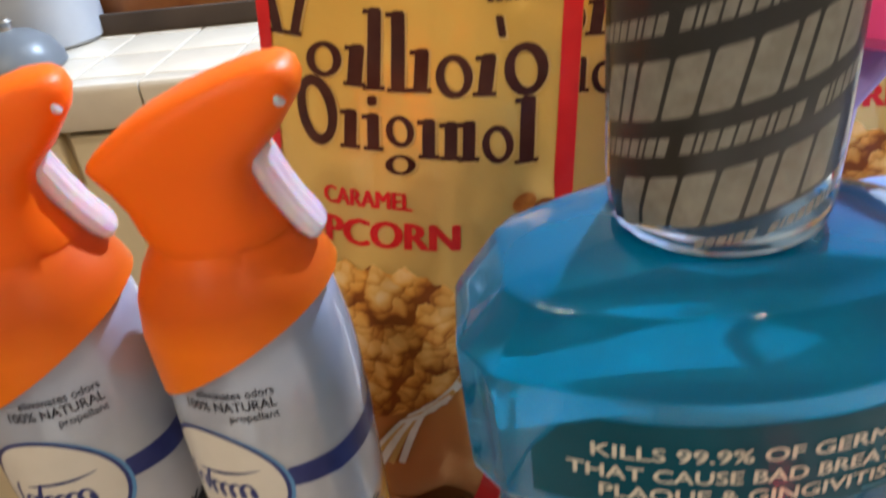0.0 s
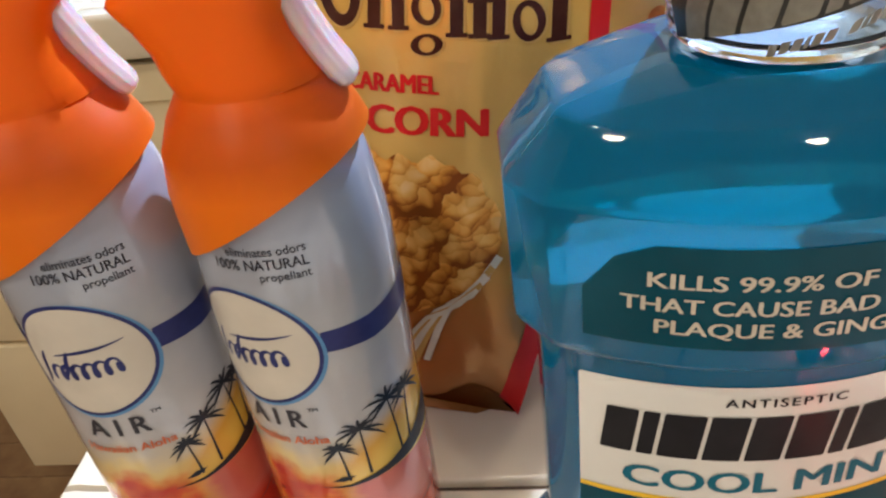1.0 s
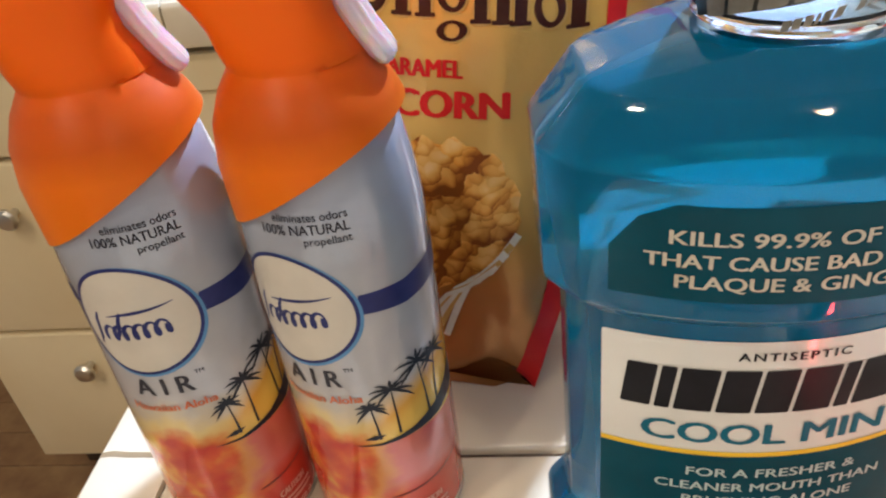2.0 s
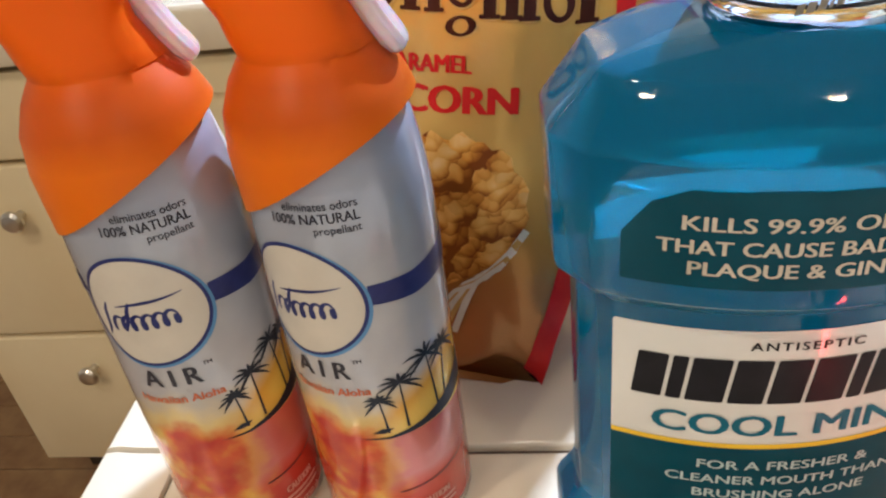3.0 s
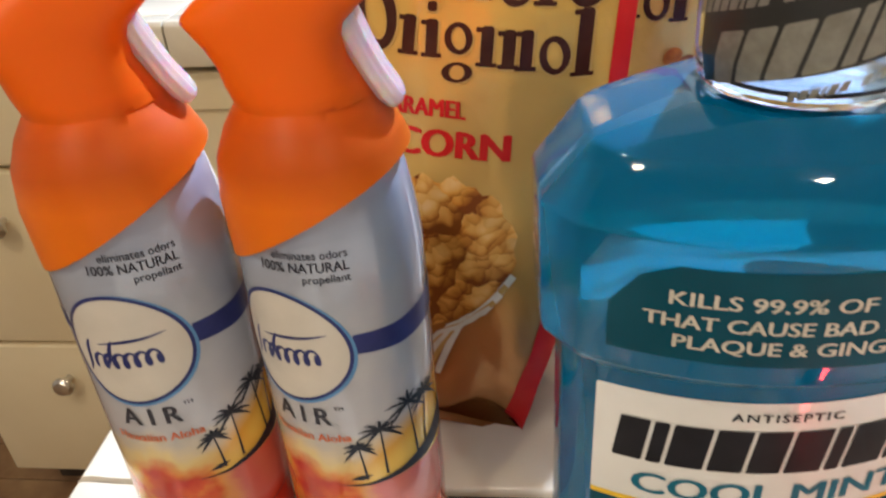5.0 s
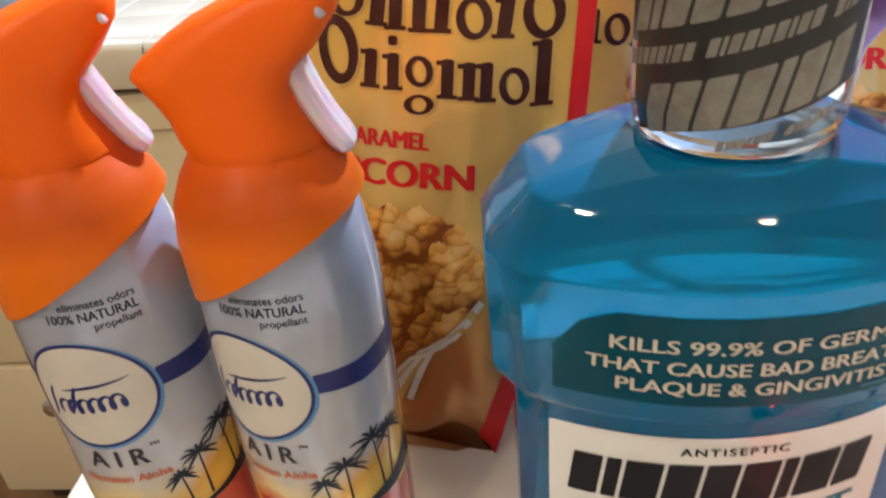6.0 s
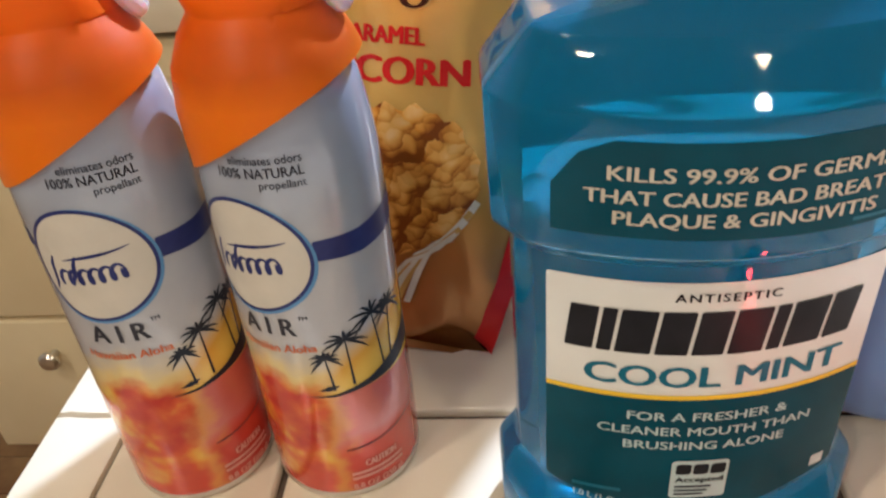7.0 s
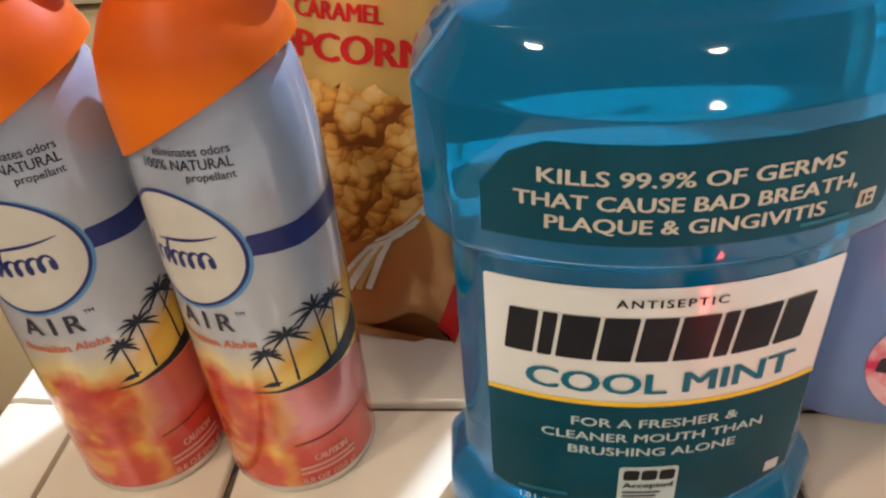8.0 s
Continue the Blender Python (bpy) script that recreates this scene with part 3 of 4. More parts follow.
        return (p[0] * c - p[1] * s, p[0] * s + p[1] * c, p[2])

    #        z, left, right, half depth, roundness
    slices = [(f, -0.02, 0.02, 0.02, 2.0) for f in (0.0, 0.03, 0.2, 0.42, 0.66, 0.84, 0.985)] + [
              (0.1709, -0.0180, 0.0168, 0.0168, 2.05), (0.1722, -0.0182, 0.0160, 0.0166, 2.15),
              (0.176, -0.0190, 0.0142, 0.0162, 2.4), (0.181, -0.0198, 0.0120, 0.0150, 2.7), (0.186, -0.0222, 0.0116, 0.0141, 3.0),
              (0.190, -0.0250, 0.0130, 0.0136, 3.2), (0.1918, -0.0262, 0.0146, 0.0134, 3.2), (0.1928, -0.0258, 0.0156, 0.0133, 3.2), (0.195, -0.0236, 0.0182, 0.0129, 3.2),
              (0.199, -0.0182, 0.0212, 0.0122, 3.2), (0.203, -0.0114, 0.0242, 0.0115, 3.2), (0.207, -0.0024, 0.0254, 0.0106, 3.0),
              (0.2100, 0.0068, 0.0247, 0.0094, 2.8), (0.2116, 0.0124, 0.0232, 0.0076, 2.4), (0.2122, 0.0152, 0.0215, 0.0040, 2.0)]
    rings = []
    n = 72
    for i, (z, xl, xr, hd, p) in enumerate(slices):
        ring = []
        for k in range(n):
            a = 2 * math.pi * k / n
            c, s = math.cos(a), math.sin(a)
            u = math.copysign(abs(c) ** (2 / p), c)
            v = math.copysign(abs(s) ** (2 / p), s)
            px, py = (xl + xr) / 2 + (xr - xl) / 2 * u, hd * v
            # the skirt's lower border dips at the back
            pz = z
            if i < 7:
                low = 0.1432 + 0.0145 * math.cos(a) - 0.0015 * math.cos(2 * a)
                pz = low + (0.171 - low) * z
                r = interp(SKIRT, pz)
                px, py = r * math.cos(a) - 0.0008 * z, r * math.sin(a)
            ring.append(spun((px, py, pz)))
        rings.append(ring)
    part("trigger_cap", loft(rings), M["orange"], can, "bright orange plastic trigger cap with shade coloured in at its waist", sharp=60)
    nozzle = lathe([(0.0019, -0.002), (0.0019, 0.0002), (0.0015, 0.0007), (0.0003, 0.0009)], 20)
    bmesh.ops.rotate(nozzle, verts=nozzle.verts, cent=(0, 0, 0), matrix=Matrix.Rotation(radians(72), 3, "Y"))
    bmesh.ops.translate(nozzle, verts=nozzle.verts, vec=(0.0229, 0, 0.2047))
    bmesh.ops.transform(nozzle, matrix=Matrix.Rotation(cap_axis - radians(20), 4, "Z"), verts=nozzle.verts)
    part("nozzle", nozzle, M["trigger"], can, "small pale nozzle ring")
    # trigger: a ribbed, tapered lever
    path = [(0.0095, 0.1955), (0.0128, 0.1885), (0.0158, 0.1815), (0.0190, 0.1755), (0.0222, 0.1706), (0.0240, 0.1682), (0.0247, 0.1673), (0.0251, 0.1668)]
    rings = []
    path = [(0.0095 + 0.86 * (px - 0.0095), pz) for px, pz in path]
    for i, (px, pz) in enumerate(path):
        q0, q1 = path[max(i - 1, 0)], path[min(i + 1, len(path) - 1)]
        d = Vector((q1[0] - q0[0], 0, q1[1] - q0[1])).normalized()
        nrm = Vector((-d.z, 0, d.x))
        wy = (0.0070, 0.0068, 0.0066, 0.0065, 0.0066, 0.0060, 0.0048, 0.0026)[i]
        th = (0.0034, 0.0034, 0.0033, 0.0032, 0.0032, 0.0029, 0.0022, 0.0011)[i]
        ring = []
        for k in range(48):
            a = 2 * math.pi * k / 48
            rib = 1 + 0.11 * math.cos(10 * a) * (1 if 0 < i < 5 else 0.3)
            ring.append(spun(Vector((px, 0, pz)) + nrm * th * rib * math.cos(a) + Vector((0, wy * math.copysign(abs(math.sin(a)) ** 0.85, math.sin(a)), 0))))
        rings.append(ring)
    part("trigger", loft(rings), M["trigger"], can, "milky translucent ribbed trigger")
    return can


spray_can(-0.0428, 0.1745, 0, 4, "sunset printed spray can with orange trigger cap beside the mouthwash")
spray_can(-0.0990, 0.1735, 24, 24, "sunset printed spray can with orange trigger cap near counter edge")

# ---- mouthwash bottle ----
BULGE = 0.087
bottle = thing("mouthwash_bottle", pose(0.0695, 0.1515, 0, 0, 0, 3.5), "clear plastic bottle of blue mouthwash with a wrapped cap", "bottle")


def bottle_ring(a, d, z, c=0.006, lugs=0.0, n=20):
    """A ring of the bottle: bowed front and back, flat sides, a flat facet of width c at each corner."""
    xe = a - c

    def bow(x):
        return -(d - x * x / (2 * BULGE))

    ye = bow(xe)
    ys = min(ye + c * 1.45, -0.0035)
    e = min(0.0007, c * 0.15)
    half = [(-xe + e + 2 * (xe - e) * k / n, bow(-xe + e + 2 * (xe - e) * k / n)) for k in range(n + 1)]
    k = e / math.hypot(c, ys - ye)
    right = [(xe + c * k, ye + (ys - ye) * k), (xe + c * 0.5, (ye + ys) / 2), (a - c * k, ys - (ys - ye) * k), (a, ys + e), (a, ys * 0.4)]
    half = [(-x, y) for x, y in right[::-1]] + half + right
    ring = half + [(-x, -y) for x, y in half]
    return [(x, y, z + lugs * (abs(x) / a) ** 2) for x, y in ring]


rings = [bottle_ring(*row) for row in (
    (0.0470, 0.0270, 0.0, 0.012), (0.0520, 0.0325, 0.0012, 0.010), (0.0540, 0.0350, 0.005, 0.010), (0.0545, 0.0352, 0.010, 0.010, 0.006),
    (0.0543, 0.0349, 0.0126, 0.010, 0.0132), (0.0532, 0.0338, 0.0140, 0.010, 0.0150), (0.0500, 0.0296, 0.0180, 0.008, 0.0160), (0.0487, 0.0281, 0.0205, 0.007, 0.0160),
    (0.0485, 0.0279, 0.0230, 0.007, 0.016), (0.0486, 0.0280, 0.060, 0.007), (0.0488, 0.0280, 0.1135, 0.007), (0.0490, 0.0282, 0.1150, 0.007),
    (0.0500, 0.0294, 0.1164, 0.007), (0.0533, 0.0336, 0.1202, 0.007), (0.0541, 0.0347, 0.1216, 0.007), (0.0544, 0.0350, 0.1236, 0.007),
    (0.0549, 0.0350, 0.1548, 0.007), (0.0548, 0.0349, 0.1556, 0.007), (0.0543, 0.0342, 0.1566, 0.0068), (0.0513, 0.0320, 0.1604, 0.006),
    (0.0478, 0.0295, 0.1648, 0.005), (0.0448, 0.0273, 0.1686, 0.004), (0.0442, 0.0267, 0.1692, 0.004), (0.0432, 0.0256, 0.1698, 0.004),
    (0.0340, 0.0230, 0.1726, 0.006), (0.0240, 0.0208, 0.1752, 0.008), (0.0212, 0.0200, 0.1757, 0.008))]
body = part("bottle_body", loft(rings), M["liquid"], bottle, "deep blue liquid in clear plastic", sharp=28)
part("neck", lathe([(0.0200, 0.1730), (0.0206, 0.1742), (0.0200, 0.1752), (0.0196, 0.1770), (0.0202, 0.1776), (0.0202, 0.1784), (0.0194, 0.1790), (0.0190, 0.1800)], 64), M["clear"], bottle, "clear plastic neck")
sleeve_r = 0.0213
cap = part("cap", lathe([(0.0185, 0.1790), (0.0198, 0.1792), (0.0204, 0.1810), (0.0209, 0.186), (0.0210, 0.222), (0.0204, 0.2295), (0.0190, 0.2312), (0.0100, 0.2316)], 72),
           M["capcore"], bottle, "smoky clear dosing cap under a printed sleeve")
part("sleeve_film", lathe([(0.0198, 0.1768), (0.0208, 0.1778), (0.0215, 0.1808), (0.02175, 0.186), (0.02178, 0.222), (0.0210, 0.2305), (0.0196, 0.2326), (0.0100, 0.2330)], 72), M["film"], bottle, "clear shrink film")


def on_cap(u, v, lift):
    a = u / sleeve_r
    r = 0.0213 + lift if v > 0.184 else 0.0213 - (0.184 - v) * 0.30 + lift
    return Vector((r * math.sin(a), -r * math.cos(a), v))


black_edge = [(u, 182.6 + 0.26 * (u + 12) * (1 if u < 30 else 0) + (0 if u < 30 else 11.0 - 0.30 * (u - 30))) for u in range(-32, 34, 2)]
part("sleeve_band", bend(flat(black_edge + [(32, 229.0), (-32, 229.0)]), on_cap, 0.0001), M["sleeve"], cap, "black printed sleeve with a slanting lower border")
part("sleeve_band", bend(flat([(u + 66.5, 190) for u in range(-34, 34, 4)] + [(98, 229.0), (32.5, 229.0)]), on_cap, 0.0001), M["sleeve"], cap)
wrap = []
for row, (v0, h, wide, gap_u, start) in enumerate(((179.2, 2.2, 1.5, 0.45, -33), (184.6, 10.4, 5.4, 0.9, -37), (199.0, 3.4, 1.9, 0.5, -35), (205.8, 10.4, 5.4, 0.9, -33), (220.4, 3.2, 1.9, 0.5, -36))):
    u = start
    k = 0
    while u < 36:
        wd = wide * (0.45 if k % 9 in (1, 6) else 1.0)
        shape = rounded(u, v0, u + wd, v0 + h, min(wd, h) * 0.12, 0.22)
        shape = [(p, q + 0.30 * (p + 6)) for p, q in shape]
        if all(177.5 < q < 229.5 for _, q in shape):
            wrap.append(flat(shape))
        u += wd + gap_u
        k += 1
        if k % 9 == 0:
            u += gap_u * 4
part("sleeve_print", bend(join(*wrap), on_cap, 0.0002), M["silver"], cap, "slanting rows of silver brand blocks")


def on_lower(u, v, lift):
    return Vector((u, -(0.0280 - u * u / (2 * BULGE)) - lift, v))


def on_upper(u, v, lift):
    return Vector((u, -(0.0350 - u * u / (2 * BULGE)) - lift, v))


def print_low(name, bm, mat, lift, note="", step=2.0):
    return part(name, bend(bm, on_lower, lift, step), mat, label_low or body, note)


label_low = None
label_low = print_low("front_label", flat(rounded(-41.6, 73.2, 41.6, 110.4, 0.8)), M["white"], 0.00025, "white front label")
print_low("lower_label", flat([(-41.6, 72.6), (41.6, 72.6), (41.6, 36), (38, 33.5), (30, 31), (20, 28), (10, 26.2), (0, 25.6), (-10, 26.2), (-20, 28), (-30, 31), (-38, 33.5), (-41.6, 36)]), M["teal"], 0.00025, "dark teal lower label")
print_low("yellow_line", flat([(-41.6, 72.3), (41.6, 72.3), (41.6, 73.9), (-41.6, 73.9)]), M["yellow"], 0.00045)
print_low("slogan", lettering("ANTISEPTIC", -12, 13, 104.9, 2.5, 0.016, gap=1.25), M["black"], 0.0005)
u = -37.3
for wd in (6.9, 3.6, 8.8, 8.2, 8.0, 8.9, 3.7, 9.8, 7.9):
    print_low("brand_block", flat(rounded(u, 88.0, u + wd - 0.2, 101.8, 0.5, 0.11)), M["black"], 0.0005)
    u += wd + 0.75
print_low("slogan", lettering("COOL MINT", -32, 33.8, 77.0, 7.3, 0.022), M["tealtext"], 0.0005)
print_low("slogan", lettering("FOR A FRESHER &", -20.8, 21.6, 64.5, 3.2, 0.013), M["paletext"], 0.0005)
print_low("slogan", lettering("CLEANER MOUTH THAN", -28.2, 29.2, 58.9, 3.2, 0.013), M["paletext"], 0.0005)
print_low("slogan", lettering("BRUSHING ALONE", -21.3, 22.5, 53.4, 3.2, 0.013), M["paletext"], 0.0005)
print_low("seal", flat(rounded(-7.7, 33.0, 8.2, 48.6, 1.2)), M["paletext"], 0.0005, "pale square seal")
print_low("seal_mark", join(*[flat(rounded(-6.6 + 4.8 * k, 43.2, -2.4 + 4.8 * k, 47.4, 0.9, 0.05)) for k in range(3)]), M["black"], 0.0007)
print_low("slogan", lettering("Accepted", -6.4, 7.0, 40.0, 2.2, 0.02), M["black"], 0.0007)
print_low("small_print", join(*[flat(rounded(-6.4, 37.6 - 1.6 * k, 4.0 - k, 38.4 - 1.6 * k, 0.3)) for k in range(3)]), M["charcoal"], 0.0007)
print_low("slogan", lettering("1.0 L (1 Qt 1.8 fl oz)", -34.0, -10.5, 29.6, 2.6, 0.01, rise=-0.10), M["paletext"], 0.0005)
print_low("small_print", flat(rounded(-34.5, 34.0, -21, 35.4, 0.4)), M["tealtext"], 0.0005)
print_low("code_square", flat(rounded(34.4, 35.6, 38.6, 40.0, 0.3)), M["paletext"], 0.0005)
label_up = part("upper_label", bend(flat([(-41.5, 127.0), (39.8, 127.0), (41.2, 130), (41.2, 150.2), (-29, 150.2), (-36, 147), (-41.5, 139)]), on_upper, 0.00025, 2.0), M["teal"], body, "dark teal upper label")
for words, u0, u1, base in (("KILLS 99.9% OF GERMS", -30.2, 28.4, 141.2), ("THAT CAUSE BAD BREATH,", -34.8, 32.8, 135.6), ("PLAQUE & GINGIVITIS", -28.7, 26.8, 130.4)):
    part("slogan", bend(lettering(words, u0, u1, base, 3.5, 0.018), on_upper, 0.0005, 2.0), M["creamtext"], label_up)
part("code_square", bend(flat(rounded(34.2, 129.6, 38.2, 133.8, 0.3)), on_upper, 0.0005, 2.0), M["creamtext"], label_up)
part("code_mark", bend(join(flat(rounded(35.0, 130.4, 35.7, 133.0, 0.1)), flat(rounded(36.3, 130.4, 37.5, 131.4, 0.1)), flat(rounded(36.3, 132.0, 37.5, 132.9, 0.1))), on_upper, 0.0007, 2.0), M["brown"], label_up)
part("small_print", bend(flat(rounded(22.0, 128.4, 33.0, 129.3, 0.3)), on_upper, 0.0005, 2.0), M["tealtext"], label_up)



def on_back(u, v, lift):
    depth = 0.0350 if v > 0.12 else 0.0280
    return Vector((u, depth - u * u / (2 * BULGE) + lift, v))


part("back_label", bend(flat(rounded(-40, 127, 40, 150, 2.0)), on_back, 0.00025, 3.0), M["teal"], body, "dark teal back label seen through the liquid")
part("back_label", bend(flat(rounded(-40, 34, 40, 110, 2.0)), on_back, 0.00025, 3.0), M["teal"], body)

# ---- popcorn bags ----
MID = -0.013
WIDTH = [(0, 0.0362), (0.012, 0.0395), (0.035, 0.0455), (0.075, 0.0540), (0.126, 0.0602), (0.195, 0.0608), (0.27, 0.0610)]
DEPTH = [(0, 0.0300), (0.012, 0.0285), (0.03, 0.027), (0.08, 0.026), (0.14, 0.020), (0.2, 0.012), (0.24, 0.005), (0.27, 0.0012)]


def popcorn_bag(m, seed, label):
    bag = thing("popcorn_bag", m, label, "snack bag", "popcorn bags")

    def front(x, z, side=-1):
        w, t = interp(WIDTH, z), interp(DEPTH, z)
        ahead = 0.034 * max(1 - z / 0.07, 0)
        t += side * ahead
        k = min(abs((x - MID) / w), 1.0)
        swell = (1 - k ** (2.4 + 7.0 * max(0.07 - z, 0) / 0.07))
        crease = 0.0016 * noise.noise((x * 34 + seed, z * 26, side * 3.0)) + 0.0009 * noise.noise((x * 90, z * 60 + seed, side * 5.0))
        # pulled folds near the side seals and the base
        crease += 0.0011 * math.sin(z * 260 + 7 * noise.noise((x * 30, z * 20, seed))) * max(k - 0.72, 0) * 3 * (0.4 + z * 4)
        crease += 0.0046 * noise.noise((x * 40, z * 50, seed + 9)) * max(0.045 - z, 0) / 0.045
        tuck = 0.0015 * max(0.003 - z, 0) / 0.003
        middle = 0.0025 + 0.165 * z - ahead
        return middle + side * (t * swell * 0.93 - tuck) + side * crease * min(swell * 4, 1)

    def on_bag(u, v, lift):
        w = interp(WIDTH, v) * 0.9985
        u = min(max(u, MID - w), MID + w)
        return Vector((u, front(u, v) - lift, v + arch(u, v)))

    def arch(x, z):
        # the base's front fold rises to a shallow peak between its two feet
        return 0.010 * max(1 - abs(x - 0.003) / 0.021, 0) * max(1 - z / 0.035, 0)

    zs = [0.0, 0.002, 0.005] + [0.009 + 0.0045 * k for k in range(53)]
    n = 56
    rings = []
    for z in zs:
        w = interp(WIDTH, z)
        xs = [MID + w * math.sin(math.pi / 2 * (-1 + 2 * i / n)) for i in range(n + 1)]
        rings.append([(x, front(x, z, -1), z + arch(x, z)) for x in xs] + [(x, front(x, z, 1), z + 0.8 * arch(x, z)) for x in xs[::-1][1:-1]])
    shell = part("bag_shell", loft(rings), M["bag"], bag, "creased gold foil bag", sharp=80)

    def stamp(name, bm, mat, lift, note="", step=3.0):
        return part(name, bend(bm, on_bag, lift, step), mat, shell, note)

    # red side bands
    for side, z_lo, z_hi in ((1, 0, 240), (-1, 0, 240)):
        outer, inner = [], []
        for k in range(0, 45):
            z = z_lo + (z_hi - z_lo) * k / 44
            w = interp(WIDTH, z / 1000) * 1000
            band = 6.6 if z > 130 else (4.2 + 2.4 * max(z - 100, 0) / 30 if z > 60 else 8.5)
            outer.append((MID * 1000 + side * w * 0.998, z))
            inner.append((MID * 1000 + side * (w - band), z))
        bm = bmesh.new()
        a, b = [bm.verts.new((*p, 0)) for p in outer], [bm.verts.new((*p, 0)) for p in inner]
        for i in range(len(a) - 1):
            bm.faces.new((a[i], a[i + 1], b[i + 1], b[i]))
        stamp("side_band", bm, M["red"], 0.0007, "red side band", 0.7)
    # brand strokes in dark brown with a pale edge
    strokes = []
    for u0, wd, v0, v1, kind, slant in ((-66, 5, 181, 199, "bar", -0.25), (-58, 4, 181, 201, "bar", 0.30), (-51, 15, 168, 180, "ring", 0), (-34, 6, 166, 180, "bar", 0.1), (-26, 5, 165, 192, "bar", 0.02),
                                       (-17, 5, 164.5, 191, "bar", 0), (-9, 5, 164.5, 179, "bar", 0.05), (-1, 13, 162.5, 177, "ring", 0), (13.5, 5, 163, 177, "bar", 0.1),
                                       (20.5, 2.6, 182, 189, "bar", -0.2), (22.5, 14.5, 162.2, 180, "ring", 0), (-56.5, 18, 143.6, 168.5, "ring", 0), (-36, 5, 144, 158, "bar", 0.05), (-26.5, 4.6, 143.8, 157, "bar", 0),
                                       (-26.2, 3.6, 159.5, 163, "bar", 0), (-19.5, 11, 145.5, 156.5, "ring", 0), (-20, 12, 135.6, 142.8, "ring", 0), (-5.5, 4.6, 142, 156, "bar", 0), (2.4, 4.6, 141.6, 155, "bar", 0), (8.8, 4.4, 141, 155, "bar", 0),
                                       (15.5, 11, 139.8, 153, "ring", 0), (28.4, 5, 139, 162.2, "bar", 0)):
        if kind == "bar":
            foot = v0 if v1 - v0 > 8 else v0 + 0.5
            feet = [flat(rounded(u0 - 1.6, foot, u0 + wd + 1.6, foot + 1.5, 0.5)), flat(rounded(u0 - 2.0, v1 - 2.2, u0 + wd * 0.7, v1 - 0.5, 0.5, slant))] if v1 - v0 > 8 else []
            for f, lift in zip(feet, (0.00003, 0.00006)):
                for v in f.verts:
                    v.co.z = lift
                    v.co.x += slant * (v1 - v0 - 2) if lift > 0.00004 else 0
            strokes.append((join(flat(rounded(u0, v0, u0 + wd, v1, wd * 0.3, slant)), *feet), flat(rounded(u0 - 0.3, v0 - 0.8, u0 + wd + 0.8, v1 - 0.2, wd * 0.3, slant))))
        else:
            cu, cv, a, b = u0 + wd / 2, (v0 + v1) / 2, wd / 2, (v1 - v0) / 2
            o, i = oval_shape(cu, cv, a, b, 8, 40), oval_shape(cu, cv, a * 0.50, b * 0.70, 14, 40)
            strokes.append((ring_shape(o, i), ring_shape([(p + 0.4, q - 0.5) for p, q in oval_shape(cu, cv, a * 1.05, b * 1.03, 8, 40)], oval_shape(cu, cv, a * 0.46, b * 0.66, 14, 40))))
    for k, (stroke, shade) in enumerate(strokes):
        stamp("stroke_edge", shade, M["paleline"], 0.0003 + 0.000004 * k, "", 4.0)
        stamp("brand_stroke", stroke, M["brown"], 0.0005, "", 4.0)
    for k in range(6):
        stamp("small_mark", flat(rounded(16.5 + 2.9 * k, 193.4, 18.6 + 2.9 * k, 199, 0.3)), M["brown"], 0.0005)
    stamp("slogan", lettering("CARAMEL", -45.5, -9.8, 122.7, 6.6, 0.034), M["red"], 0.0005)
    stamp("slogan", lettering("POPCORN", -66, 7.6, 108.4, 10.2, 0.04), M["red"], 0.0005)
    # printed popcorn heap in a glass bowl
    top = [(-70 + 2.5 * k, 99 + 2.2 * math.sin(1.3 * k + seed) + 1.6 * abs(math.sin(0.62 * k + 1))) for k in range(26)]
    edge = [(-4, 98), (-1, 95), (3, 95.5), (6.5, 92), (7.5, 87), (11, 84), (13.5, 79), (12.5, 73), (14, 68), (11, 61), (4, 52), (-6, 44), (-20, 38), (-45, 36), (-70, 40)]
    stamp("heap_print", flat(top + edge), M["popcorn"], 0.0004, "printed heap of caramel popcorn", 4.0)
    for k in range(3):
        stamp("kernel_print", flat(oval_shape(33 + 4.5 * math.cos(2.1 * k), 121 + 4.0 * math.sin(2.1 * k), 4.2, 3.6, 30 * k, 20)), KERNELS[k], 0.0006 + 0.00002 * k)
    for k, (s, wd, mat) in enumerate(((0, 3.0, M["glassline"]), (4.6, 2.6, M["paleline"]), (8.6, 3.2, M["glassline"]), (12.6, 2.0, M["paleline"]), (15.5, 1.8, M["glassline"]))):
        stamp("bowl_print", ribbon([(13.5 - s * 0.5, 64 - s * 0.8), (3 - s * 0.6, 49 - s * 0.5), (-5.5 - s * 0.6, 43.5 - s * 0.4), (-9 - s * 0.7, 36 - s * 0.3), (-15 - s, 18)], wd), mat, 0.0020 + 0.0001 * k)
    return bag


popcorn_bag(pose(-0.007, 0.256, 0, 0, 3, -10), 3, "gold foil caramel popcorn bag standing behind the spray cans")
popcorn_bag(pose(0.038, 0.317, 0, 0, 3, -8), 11, "gold foil caramel popcorn bag tucked behind another bag")
popcorn_bag(pose(0.203, 0.362, 0, 0, 0, -5), 23, "gold foil caramel popcorn bag behind the blue softener bottle")

# ---- fabric softener bottle ----
soft = thing("softener_bottle", pose(0.186, 0.222, 0, 0, 0, -6), "light blue plastic softener bottle with a loop handle and pink cap", "bottle")


def rounded_ring(a, b, z, p=3.2, n=64, cx=0.0):
    out = []
    for k in range(n):
        t = 2 * math.pi * k / n
        c, s = math.cos(t), math.sin(t)
        out.append((cx + a * math.copysign(abs(c) ** (2 / p), c), b * math.copysign(abs(s) ** (2 / p), s), z))
    return out


